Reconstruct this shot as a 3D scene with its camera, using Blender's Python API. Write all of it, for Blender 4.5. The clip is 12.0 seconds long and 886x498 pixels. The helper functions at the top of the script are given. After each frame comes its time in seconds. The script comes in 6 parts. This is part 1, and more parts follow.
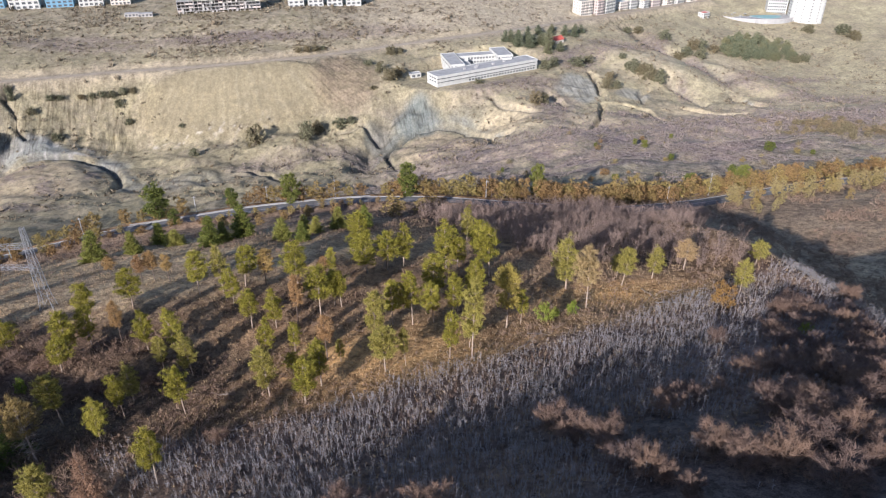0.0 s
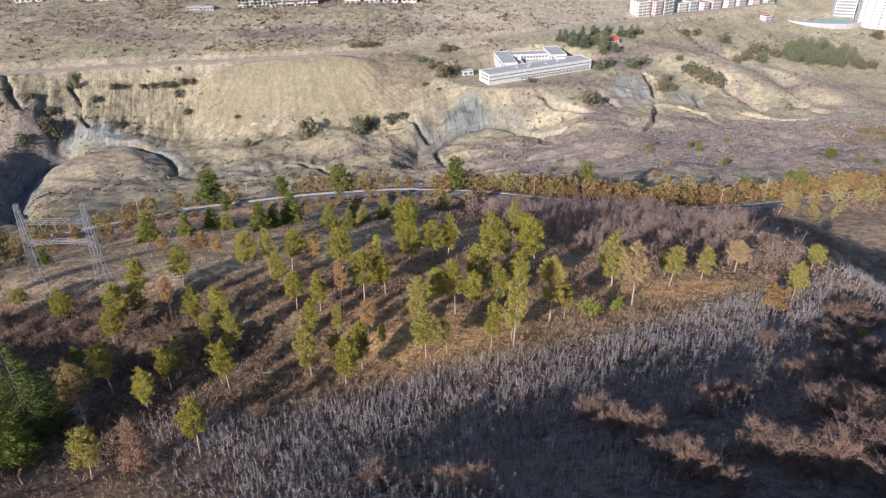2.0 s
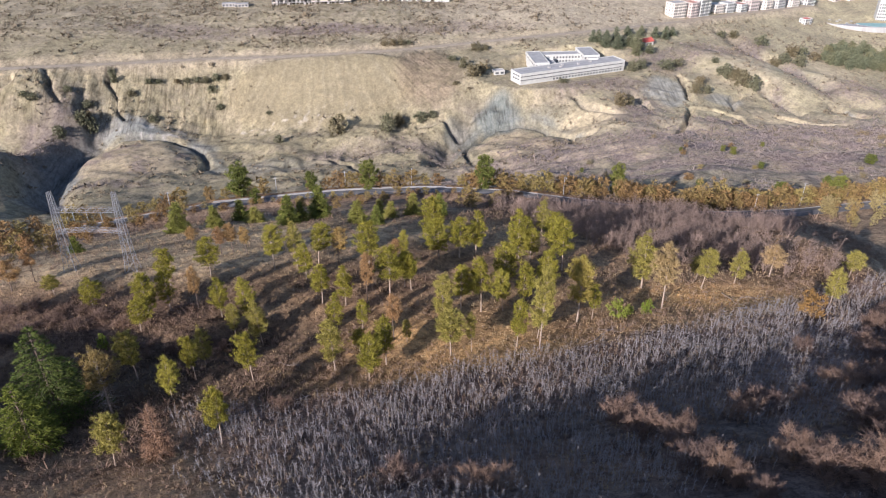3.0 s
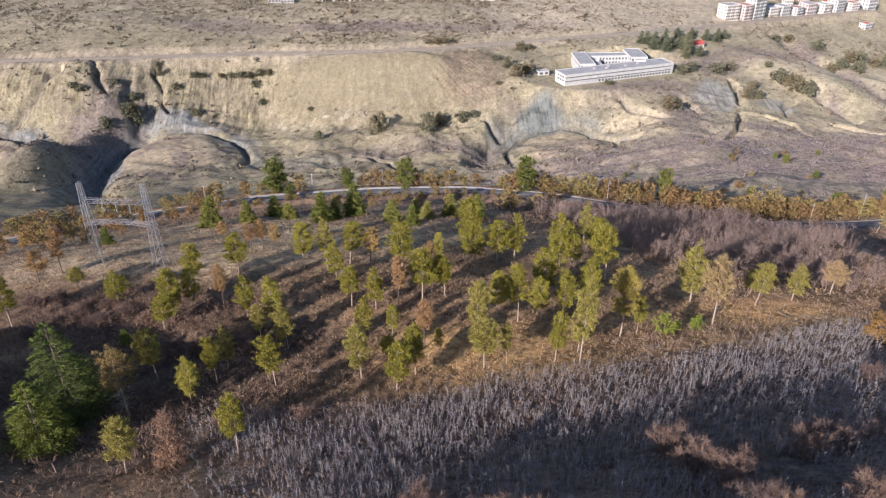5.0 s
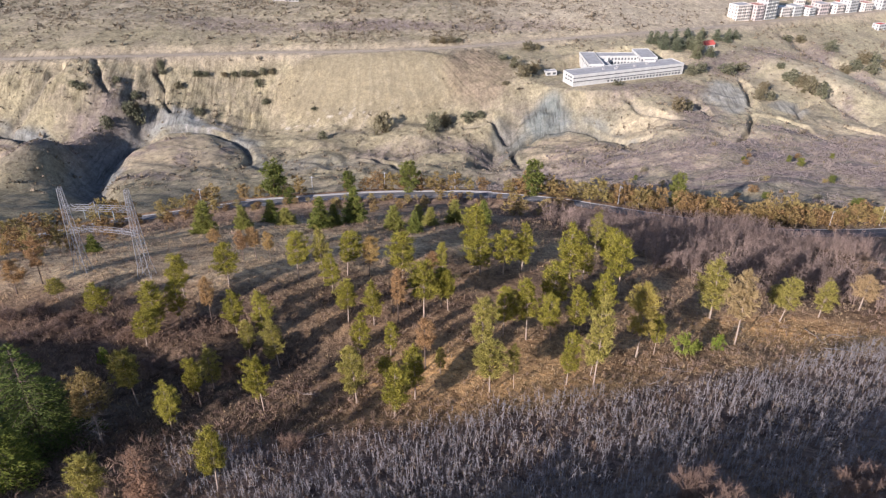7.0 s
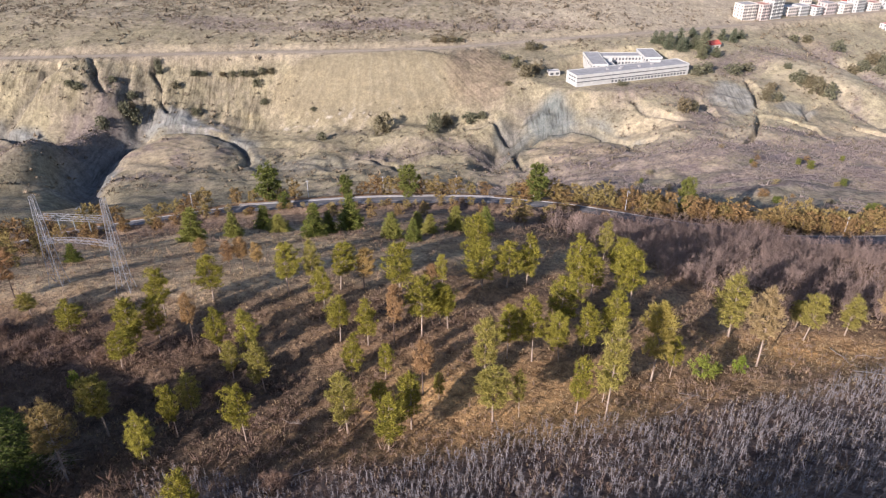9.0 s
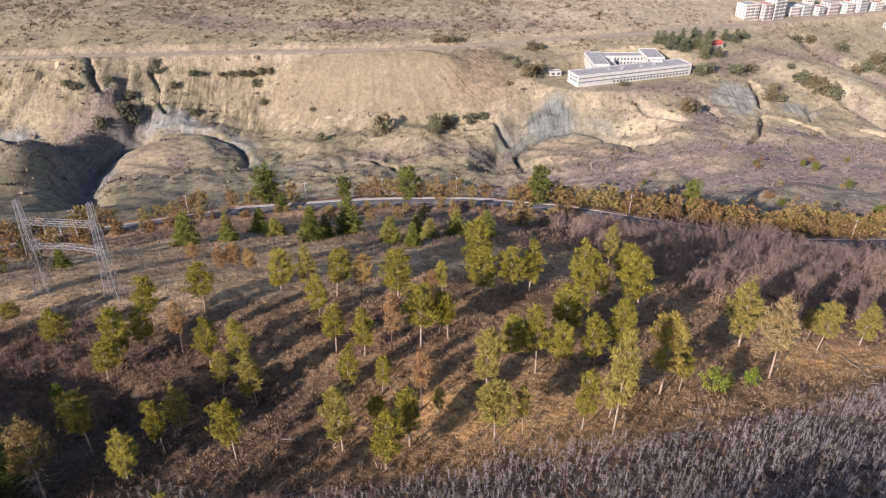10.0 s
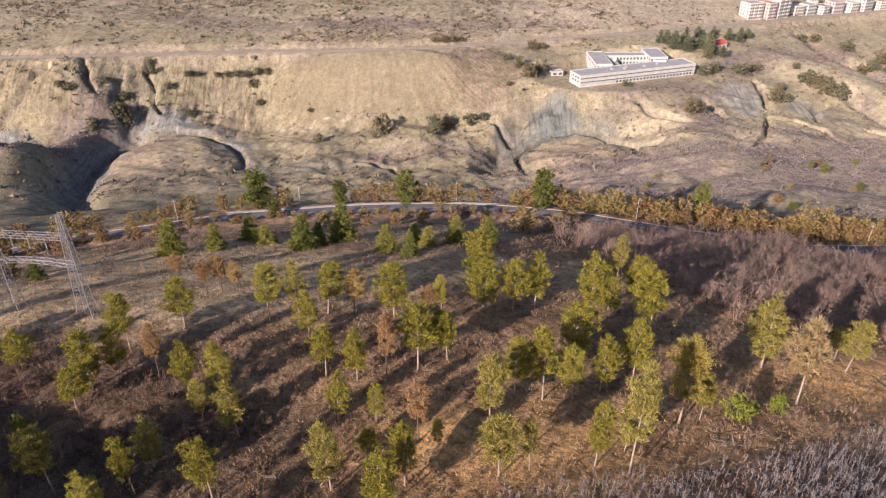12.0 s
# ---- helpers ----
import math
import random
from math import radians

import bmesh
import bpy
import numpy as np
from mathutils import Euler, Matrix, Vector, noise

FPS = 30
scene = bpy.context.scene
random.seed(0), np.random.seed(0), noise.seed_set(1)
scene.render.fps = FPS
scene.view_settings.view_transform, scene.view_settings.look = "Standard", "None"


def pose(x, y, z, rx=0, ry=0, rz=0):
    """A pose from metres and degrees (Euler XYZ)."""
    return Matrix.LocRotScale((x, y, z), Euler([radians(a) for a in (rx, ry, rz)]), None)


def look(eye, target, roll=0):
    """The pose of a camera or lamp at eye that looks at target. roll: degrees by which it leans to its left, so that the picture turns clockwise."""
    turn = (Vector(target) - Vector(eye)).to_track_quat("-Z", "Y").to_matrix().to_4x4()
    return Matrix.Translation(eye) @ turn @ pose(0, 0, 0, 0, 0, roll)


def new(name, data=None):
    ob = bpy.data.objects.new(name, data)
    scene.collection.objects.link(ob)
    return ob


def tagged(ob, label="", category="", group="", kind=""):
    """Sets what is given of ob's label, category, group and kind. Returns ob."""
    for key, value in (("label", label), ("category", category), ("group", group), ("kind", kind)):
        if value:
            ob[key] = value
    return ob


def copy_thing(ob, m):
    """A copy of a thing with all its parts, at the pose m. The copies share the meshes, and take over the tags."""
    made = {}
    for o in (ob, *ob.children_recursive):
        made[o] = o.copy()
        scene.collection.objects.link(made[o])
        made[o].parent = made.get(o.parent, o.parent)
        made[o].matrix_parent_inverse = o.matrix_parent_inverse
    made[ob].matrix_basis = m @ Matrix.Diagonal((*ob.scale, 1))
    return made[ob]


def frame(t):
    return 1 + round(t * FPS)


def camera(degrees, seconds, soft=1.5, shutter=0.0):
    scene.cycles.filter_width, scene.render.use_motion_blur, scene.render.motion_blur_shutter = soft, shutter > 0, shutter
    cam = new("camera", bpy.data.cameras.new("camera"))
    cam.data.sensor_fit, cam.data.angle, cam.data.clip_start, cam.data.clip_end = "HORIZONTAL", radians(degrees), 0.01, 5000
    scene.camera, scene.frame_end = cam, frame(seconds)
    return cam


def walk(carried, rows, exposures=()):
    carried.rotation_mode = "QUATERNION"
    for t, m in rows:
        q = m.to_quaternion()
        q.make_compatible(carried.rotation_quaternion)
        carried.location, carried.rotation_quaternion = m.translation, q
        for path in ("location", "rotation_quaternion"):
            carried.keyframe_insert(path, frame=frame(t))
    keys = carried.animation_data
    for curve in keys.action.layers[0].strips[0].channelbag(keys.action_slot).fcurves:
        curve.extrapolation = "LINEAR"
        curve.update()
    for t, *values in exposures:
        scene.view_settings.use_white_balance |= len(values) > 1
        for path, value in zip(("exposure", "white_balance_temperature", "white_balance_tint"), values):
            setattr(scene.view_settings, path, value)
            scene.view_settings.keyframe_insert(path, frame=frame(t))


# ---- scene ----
cam = camera(64.75, 12.0, soft=1.25)
PATH = [
    (0, (-0.70, -8.63, 82.82), (15.42, 76.39, 32.70), -0.25),
    (0.5, (-0.61, -8.58, 82.38), (14.13, 76.68, 32.23), -0.24),
    (1, (-0.60, -8.71, 81.96), (12.74, 76.78, 31.83), -0.20),
    (1.5, (-0.77, -9.30, 81.50), (10.92, 76.43, 31.38), -0.18),
    (2, (-0.79, -9.57, 80.93), (8.91, 76.44, 30.84), -0.16),
    (2.5, (-0.76, -9.39, 80.32), (7.05, 76.83, 30.27), -0.14),
    (3, (-0.72, -8.70, 79.56), (5.13, 77.68, 29.52), -0.12),
    (5, (-0.15, -2.16, 76.63), (0.35, 84.43, 26.62), -0.02),
    (5.5, (0.00, 0.00, 75.95), (0.00, 86.60, 25.95), 0.00),
    (6, (0.09, 2.25, 75.35), (-0.01, 88.84, 25.33), 0.03),
    (6.5, (0.19, 4.50, 74.69), (-0.01, 91.09, 24.67), 0.05),
    (7, (0.30, 6.65, 74.16), (0.03, 93.23, 24.12), 0.06),
    (9, (0.59, 15.56, 71.73), (0.12, 102.13, 21.67), 0.10),
    (9.5, (0.62, 17.79, 71.06), (0.10, 104.36, 21.01), 0.11),
    (10, (0.63, 20.04, 70.40), (0.11, 106.61, 20.36), 0.12),
    (10.5, (0.65, 22.22, 69.74), (0.11, 108.79, 19.70), 0.10),
    (11, (0.66, 24.43, 69.07), (0.13, 111.01, 19.04), 0.10),
    (11.5, (0.69, 26.67, 68.41), (0.14, 113.25, 18.38), 0.09),
    (12, (0.75, 28.88, 67.86), (0.21, 115.46, 17.83), 0.08),
]
walk(cam, [(t, look(eye, target, roll)) for t, eye, target, roll in PATH],
     [(0, 0.4, 5650, 18.5), (3, 0.4, 5750, 21), (6, 0.4, 5800, 23), (9, 0.4, 5950, 24), (10.3, 0.4, 6250, 27), (12, 0.39, 6500, 30)])


# ---- light ----
SUN_FROM = Vector((-0.62, -0.78, 0)).normalized()
SUN_UP = radians(21.5)
world = bpy.data.worlds.new("winter_sky")
scene.world = world
world.use_nodes = True
wt = world.node_tree
sky = wt.nodes.new("ShaderNodeTexSky")
sky.sky_type, sky.sun_disc = "NISHITA", False
sky.sun_elevation, sky.sun_rotation = SUN_UP, math.atan2(SUN_FROM.x, SUN_FROM.y)
sky.altitude, sky.dust_density = 500, 1.0
wt.nodes["Background"].inputs[1].default_value = 0.118
wt.links.new(sky.outputs[0], wt.nodes["Background"].inputs[0])
sun_data = bpy.data.lights.new("sun", "SUN")
sun_data.energy, sun_data.angle, sun_data.color = 6.6, radians(0.55), (1.0, 0.9, 0.76)
sun = new("sun", sun_data)
sun.matrix_world = look(SUN_FROM * 300 * math.cos(SUN_UP) + Vector((0, 0, 300 * math.sin(SUN_UP))), (0, 0, 0))

# ---- materials ----
def shader(name, rough=0.9, metal=0.0, spec=0.2):
    m = bpy.data.materials.new(name)
    m.use_nodes = True
    n, l = m.node_tree.nodes, m.node_tree.links
    b = n["Principled BSDF"]
    b.inputs["Roughness"].default_value, b.inputs["Metallic"].default_value = rough, metal
    b.inputs["Specular IOR Level"].default_value = spec
    return m, n, l, b


def ramp(n, stops):
    r = n.new("ShaderNodeValToRGB")
    e = r.color_ramp.elements
    while len(e) < len(stops):
        e.new(0.5)
    for k, (at, c) in zip(e, stops):
        k.position, k.color = at, (*c, 1)
    return r


def grain(n, l, scale, detail=4.0, rough=0.6):
    t, c = n.new("ShaderNodeTexNoise"), n.new("ShaderNodeTexCoord")
    t.inputs["Scale"].default_value, t.inputs["Detail"].default_value, t.inputs["Roughness"].default_value = scale, detail, rough
    l.new(c.outputs["Object"], t.inputs["Vector"])
    return t


def mixed(n, l, a, b, fac, mode="MIX"):
    m = n.new("ShaderNodeMix")
    m.data_type, m.blend_type = "RGBA", mode
    for socket, v in ((m.inputs[6], a), (m.inputs[7], b), (m.inputs[0], fac)):
        if isinstance(v, bpy.types.NodeSocket):
            l.new(v, socket)
        else:
            socket.default_value = v if isinstance(v, float) else (*v, 1)
    return m.outputs[2]


def bumped(n, l, b, height_socket, strength, distance):
    k = n.new("ShaderNodeBump")
    k.inputs["Strength"].default_value, k.inputs["Distance"].default_value = strength, distance
    l.new(height_socket, k.inputs["Height"])
    l.new(k.outputs[0], b.inputs["Normal"])


def ground_material():
    m, n, l, b = shader("ground", 0.95, 0, 0.1)
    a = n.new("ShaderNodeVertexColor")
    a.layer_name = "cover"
    fine, small, mid, wide = grain(n, l, 4.2, 4, 0.75), grain(n, l, 1.05, 4, 0.75), grain(n, l, 0.3, 5, 0.65), grain(n, l, 0.05, 5, 0.6)
    r1 = ramp(n, ((0.3, (0.45, 0.42, 0.42)), (0.52, (0.95, 0.95, 0.95)), (0.75, (1.5, 1.42, 1.25))))
    r5 = ramp(n, ((0.34, (0.42, 0.38, 0.36)), (0.5, (1.0, 1.0, 1.0)), (0.7, (1.32, 1.27, 1.16))))
    r2 = ramp(n, ((0.34, (0.5, 0.47, 0.47)), (0.53, (1, 1, 1)), (0.7, (1.34, 1.28, 1.16))))
    r3 = ramp(n, ((0.35, (0.8, 0.78, 0.8)), (0.65, (1.15, 1.13, 1.08))))
    for t, r in ((fine, r1), (small, r5), (mid, r2), (wide, r3)):
        l.new(t.outputs[0], r.inputs[0])
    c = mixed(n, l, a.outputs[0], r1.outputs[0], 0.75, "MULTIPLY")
    c = mixed(n, l, c, r5.outputs[0], 0.68, "MULTIPLY")
    c = mixed(n, l, c, r2.outputs[0], 0.8, "MULTIPLY")
    c = mixed(n, l, c, r3.outputs[0], 0.8, "MULTIPLY")
    speck = grain(n, l, 0.6, 3, 0.6)
    r6 = ramp(n, ((0.4, (0.5, 0.47, 0.46)), (0.5, (1.0, 1.0, 1.0)), (0.64, (1.18, 1.16, 1.1))))
    l.new(speck.outputs[0], r6.inputs[0])
    c = mixed(n, l, c, r6.outputs[0], 0.3, "MULTIPLY")
    even = n.new("ShaderNodeAttribute")
    even.attribute_name = "smoothness"
    part_even = n.new("ShaderNodeMath")
    part_even.operation = "MULTIPLY"
    part_even.inputs[1].default_value = 0.5
    l.new(even.outputs["Fac"], part_even.inputs[0])
    c = mixed(n, l, c, a.outputs[0], part_even.outputs[0])
    where, stretch, score = n.new("ShaderNodeTexCoord"), n.new("ShaderNodeMapping"), n.new("ShaderNodeTexNoise")
    stretch.inputs["Scale"].default_value = (0.55, 0.035, 0.1)
    score.inputs["Scale"].default_value, score.inputs["Detail"].default_value, score.inputs["Roughness"].default_value = 1.0, 4.0, 0.7
    l.new(where.outputs["Object"], stretch.inputs[0]), l.new(stretch.outputs[0], score.inputs["Vector"])
    r4 = ramp(n, ((0.36, (0.5, 0.48, 0.45)), (0.5, (0.95, 0.95, 0.95)), (0.72, (1.15, 1.13, 1.08))))
    l.new(score.outputs[0], r4.inputs[0])
    c = mixed(n, l, c, mixed(n, l, c, r4.outputs[0], 1.0, "MULTIPLY"), a.outputs[1])
    l.new(c, b.inputs["Base Color"])
    s = n.new("ShaderNodeMath")
    s.operation = "ADD"
    l.new(small.outputs[0], s.inputs[0]), l.new(mid.outputs[0], s.inputs[1])
    bumped(n, l, b, s.outputs[0], 0.9, 0.55)
    flat = n.new("ShaderNodeMath")
    flat.operation = "MULTIPLY_ADD"
    flat.inputs[1].default_value, flat.inputs[2].default_value = -0.7, 0.9
    l.new(even.outputs["Fac"], flat.inputs[0])
    l.new(flat.outputs[0], n["Bump"].inputs["Strength"])
    return m


def leafy(name, dark, light, dry, dryness=0.25, glow=0.12):
    """Needles or twigs: each blade and each plant has a tone of its own."""
    m, n, l, b = shader(name, 0.75, 0, 0.15)
    g, o = n.new("ShaderNodeNewGeometry"), n.new("ShaderNodeObjectInfo")
    c = mixed(n, l, dark, light, g.outputs["Random Per Island"])
    r = ramp(n, ((max(0.0, 0.9 - 1.6 * dryness), (0, 0, 0)), (1.0, (1, 1, 1))))
    l.new(o.outputs["Random"], r.inputs[0])
    c = mixed(n, l, c, dry, r.outputs[0])
    l.new(c, b.inputs["Base Color"])
    if glow:
        t, s = n.new("ShaderNodeBsdfTranslucent"), n.new("ShaderNodeMixShader")
        l.new(c, t.inputs[0])
        s.inputs[0].default_value = glow
        l.new(b.outputs[0], s.inputs[1]), l.new(t.outputs[0], s.inputs[2])
        l.new(s.outputs[0], n["Material Output"].inputs[0])
    return m


def rough_paint(name, low, high, scale=1.5, rough=0.85, metal=0.0, bump=0.15, spec=0.25):
    m, n, l, b = shader(name, rough, metal, spec)
    t, f = grain(n, l, scale, 6, 0.65), grain(n, l, scale * 7, 3, 0.6)
    r, q = ramp(n, ((0.3, low), (0.7, high))), ramp(n, ((0.3, (0.82, 0.82, 0.82)), (0.7, (1.1, 1.1, 1.1))))
    l.new(t.outputs[0], r.inputs[0]), l.new(f.outputs[0], q.inputs[0])
    l.new(mixed(n, l, r.outputs[0], q.outputs[0], 0.7, "MULTIPLY"), b.inputs["Base Color"])
    bumped(n, l, b, f.outputs[0], bump, 0.05)
    return m


M_GROUND = ground_material()
M_PINE = leafy("pine_needles", (0.062, 0.072, 0.012), (0.45, 0.388, 0.062), (0.36, 0.325, 0.06), 0.06, 0.25)
M_OLIVE = leafy("olive_needles", (0.125, 0.114, 0.028), (0.5, 0.43, 0.11), (0.44, 0.33, 0.08), 0.06, 0.25)
M_PALE = leafy("yellowing_needles", (0.25, 0.18, 0.085), (0.5, 0.38, 0.185), (0.46, 0.33, 0.17), 0.2, 0.25)
M_BROWN = leafy("dry_needles", (0.2, 0.115, 0.05), (0.46, 0.29, 0.14), (0.4, 0.28, 0.1), 0.35)
M_RUST = leafy("dead_needles", (0.17, 0.1, 0.06), (0.38, 0.23, 0.14), (0.3, 0.24, 0.2), 0.3)
M_FIR = leafy("fir_needles", (0.068, 0.09, 0.02), (0.24, 0.25, 0.052), (0.26, 0.24, 0.058), 0.35)
M_VERGE = leafy("verge_pine_needles", (0.045, 0.062, 0.016), (0.185, 0.2, 0.045), (0.2, 0.2, 0.05), 0.2)
M_CEDAR = leafy("cedar_needles", (0.032, 0.052, 0.014), (0.145, 0.178, 0.04), (0.14, 0.165, 0.038), 0.1)
M_CEDAR_YELLOW = leafy("yellow_cedar_needles", (0.06, 0.085, 0.014), (0.21, 0.23, 0.04), (0.15, 0.17, 0.032), 0.1)
M_BRIGHT = leafy("bright_leaves", (0.075, 0.11, 0.012), (0.26, 0.31, 0.042), (0.26, 0.26, 0.06), 0.3)
M_HEDGE = leafy("roadside_needles", (0.11, 0.072, 0.034), (0.36, 0.226, 0.094), (0.27, 0.215, 0.075), 0.35)
M_GRASSBUSH = leafy("golden_bush_leaves", (0.17, 0.138, 0.06), (0.36, 0.295, 0.13), (0.3, 0.235, 0.11), 0.4)
M_GOLD = leafy("golden_needles", (0.17, 0.1, 0.035), (0.36, 0.215, 0.075), (0.4, 0.25, 0.1), 0.0)
M_OLDLEAF = leafy("olive_brown_leaves", (0.13, 0.112, 0.065), (0.28, 0.235, 0.135), (0.25, 0.19, 0.11), 0.4)
M_SAPLING = leafy("pale_grey_twigs", (0.175, 0.135, 0.12), (0.265, 0.205, 0.182), (0.3, 0.28, 0.27), 0.0, 0.0)
M_SHRUB = leafy("brown_twigs", (0.11, 0.075, 0.055), (0.28, 0.194, 0.133), (0.33, 0.235, 0.165), 0.4, 0.0)
M_BUSH = leafy("bare_shrub_twigs", (0.085, 0.06, 0.05), (0.2, 0.14, 0.112), (0.22, 0.145, 0.1), 0.4, 0.0)
M_WOOD = leafy("bare_wood_twigs", (0.125, 0.09, 0.074), (0.36, 0.266, 0.212), (0.3, 0.22, 0.2), 0.0, 0.0)
M_SCRUB = leafy("far_scrub_twigs", (0.148, 0.122, 0.108), (0.29, 0.24, 0.21), (0.28, 0.225, 0.18), 0.0, 0.0)
M_DOT = leafy("dry_bush_twigs", (0.1, 0.084, 0.058), (0.25, 0.205, 0.14), (0.2, 0.16, 0.1), 0.0, 0.0)
M_GRASS = leafy("dry_grass", (0.2, 0.14, 0.075), (0.55, 0.41, 0.23), (0.4, 0.3, 0.15), 0.0, 0.15)
M_FARBUSH = leafy("dark_bush_leaves", (0.085, 0.09, 0.055), (0.235, 0.23, 0.14), (0.2, 0.16, 0.09), 0.3, 0.15)
M_CYPRESS = leafy("cypress_leaves", (0.08, 0.095, 0.06), (0.22, 0.235, 0.14), (0.2, 0.19, 0.1), 0.35, 0.1)
M_BARK = rough_paint("pine_bark", (0.24, 0.18, 0.135), (0.47, 0.38, 0.3), 3.0)
M_DARKBARK = rough_paint("dark_bark", (0.09, 0.065, 0.05), (0.2, 0.15, 0.12), 3.0)
M_DEADWOOD = rough_paint("weathered_wood", (0.22, 0.18, 0.15), (0.38, 0.32, 0.27), 2.0)
M_ASPHALT = rough_paint("worn_asphalt", (0.1, 0.1, 0.104), (0.165, 0.164, 0.165), 0.4, 0.9)
M_KERB = rough_paint("kerb_concrete", (0.3, 0.295, 0.28), (0.46, 0.45, 0.43), 1.0)
M_WALL = rough_paint("guard_wall_concrete", (0.2, 0.2, 0.196), (0.34, 0.336, 0.325), 1.0)
M_DUST = rough_paint("dusty_track", (0.3, 0.25, 0.18), (0.42, 0.36, 0.27), 0.2, 0.95)
M_LINE = rough_paint("road_paint", (0.25, 0.25, 0.24), (0.4, 0.4, 0.39), 3.0)
M_STEEL = rough_paint("galvanised_steel", (0.22, 0.225, 0.235), (0.36, 0.365, 0.375), 2.0, 0.5, 0.5, 0.03, 0.5)
M_GLASSY = rough_paint("insulator_glass", (0.25, 0.3, 0.3), (0.4, 0.46, 0.45), 2.0, 0.2, 0.0, 0.02, 0.5)
M_WHITE = rough_paint("white_render", (0.4, 0.402, 0.368), (0.57, 0.572, 0.53), 0.25)
M_CREAM = rough_paint("cream_render", (0.52, 0.47, 0.4), (0.68, 0.63, 0.55), 0.25)
M_PINK = rough_paint("pink_render", (0.46, 0.39, 0.35), (0.56, 0.49, 0.44), 0.3)
M_CONCRETE = rough_paint("raw_concrete", (0.3, 0.285, 0.265), (0.46, 0.44, 0.41), 0.3)
M_FELT = rough_paint("roofing_felt", (0.29, 0.29, 0.275), (0.42, 0.415, 0.395), 0.2)
M_REDROOF = rough_paint("red_roof", (0.45, 0.08, 0.06), (0.62, 0.15, 0.11), 0.5)
M_TILE = rough_paint("clay_tile_roof", (0.34, 0.17, 0.13), (0.5, 0.28, 0.22), 0.5)
M_BLUEROOF = rough_paint("blue_roof", (0.12, 0.24, 0.34), (0.2, 0.36, 0.47), 0.5)
M_TEAL = rough_paint("pool_tiles", (0.16, 0.3, 0.3), (0.3, 0.45, 0.44), 0.5)
M_PANE = rough_paint("window_pane", (0.06, 0.065, 0.07), (0.13, 0.135, 0.14), 0.5, 0.15, 0.0, 0.0, 0.5)
M_LAMP = rough_paint("lamp_grey", (0.35, 0.36, 0.37), (0.5, 0.5, 0.5), 3.0, 0.5)
# ---- lie of the land ----
# Cross sections of the valley from west to east: distance north, height.
PROFILE_A = ((-300, 30), (0, 18), (60, 6), (100, 0), (140, -8), (200, -38), (300, -82), (400, -114), (470, -120), (508, -116), (534, -84), (552, -74), (640, -58), (760, -50), (1300, -40))
PROFILE_B = ((-300, 36), (0, 22), (60, 7), (100, 1), (140, -8), (200, -37), (300, -82), (400, -115), (470, -122), (508, -117), (533, -82), (552, -73), (640, -57), (760, -50), (1300, -40))
PROFILE_C = ((-300, 44), (0, 30), (58, 8), (80, 3), (105, 1), (140, -7), (176, -29), (188, -31), (200, -35), (300, -78), (400, -114), (470, -124), (545, -124), (560, -112), (590, -82), (605, -76), (690, -58), (800, -51), (1300, -42))
PROFILE_D = ((-300, 48), (0, 35), (40, 16), (58, 7), (75, 1.8), (90, 0), (105, 1.3), (125, 1.2), (140, -3.5), (180, -18), (210, -30), (226, -31.5), (236, -35), (300, -72), (400, -112), (460, -123), (520, -123), (538, -114), (582, -81), (598, -76), (690, -58), (800, -52), (1300, -42))
PROFILE_E = ((-300, 52), (0, 40.5), (25, 25), (46, 13), (57, 9.3), (67, 5.2), (75, 2), (83, -0.8), (92, -0.9), (103, 0.7), (125, 0.5), (140, -3.5), (180, -18), (213, -30), (228, -31.5), (238, -35), (300, -70), (400, -111), (455, -122), (516, -122), (535, -115), (580, -81), (595, -76), (690, -58), (800, -52), (1300, -42))
PROFILE_F = ((-300, 54), (0, 44.5), (30, 27.5), (46, 18), (60, 9), (74, 4), (88, 0.3), (100, 0), (130, -2), (150, -6), (180, -16), (215, -29.5), (230, -31.5), (241, -36), (300, -68), (400, -109), (450, -121), (512, -122), (532, -116), (578, -81), (592, -76), (690, -58), (800, -53), (1300, -43))
PROFILE_G = ((-300, 56), (0, 48), (25, 34.5), (44, 21.6), (61, 13.4), (73, 7.8), (93, 0), (109, -4.5), (150, -12), (200, -29), (214, -33), (224, -34.5), (300, -66), (400, -106), (450, -117), (495, -119), (522, -102), (545, -86), (602, -78), (690, -63), (800, -54), (1300, -44))
PROFILE_H = ((-300, 48), (0, 38), (40, 20), (61, 11.5), (93, 0), (110, -5), (134, -11), (160, -20), (225, -40), (300, -64), (369, -86), (440, -102), (490, -114), (518, -97), (545, -85), (610, -76), (690, -66), (800, -56), (1300, -45))
PROFILE_I = ((-300, 36), (0, 16), (61, -2), (93, -14), (134, -21), (165, -28), (225, -43), (300, -63), (369, -84), (440, -101), (490, -110), (518, -95), (545, -86), (610, -76), (690, -66), (800, -57), (1300, -45))
PROFILE_J = ((-300, 10), (0, -14), (60, -26), (93, -30), (134, -35), (170, -39.5), (240, -50), (300, -62), (354, -77), (446, -95), (488, -94), (520, -88), (610, -76), (690, -67), (800, -58), (1300, -46))
PROFILE_K = ((-300, -16), (0, -20), (100, -25), (160, -30), (200, -38), (232, -50), (250, -54), (304, -68), (396, -90), (440, -98), (475, -105), (519, -107), (560, -98), (620, -88), (700, -78), (800, -66), (1300, -48))
PROFILE_L = ((-300, -10), (0, -10), (100, -16), (160, -22), (240, -54), (304, -70), (400, -94), (525, -120), (600, -116), (716, -100), (800, -86), (1000, -66), (1300, -50))
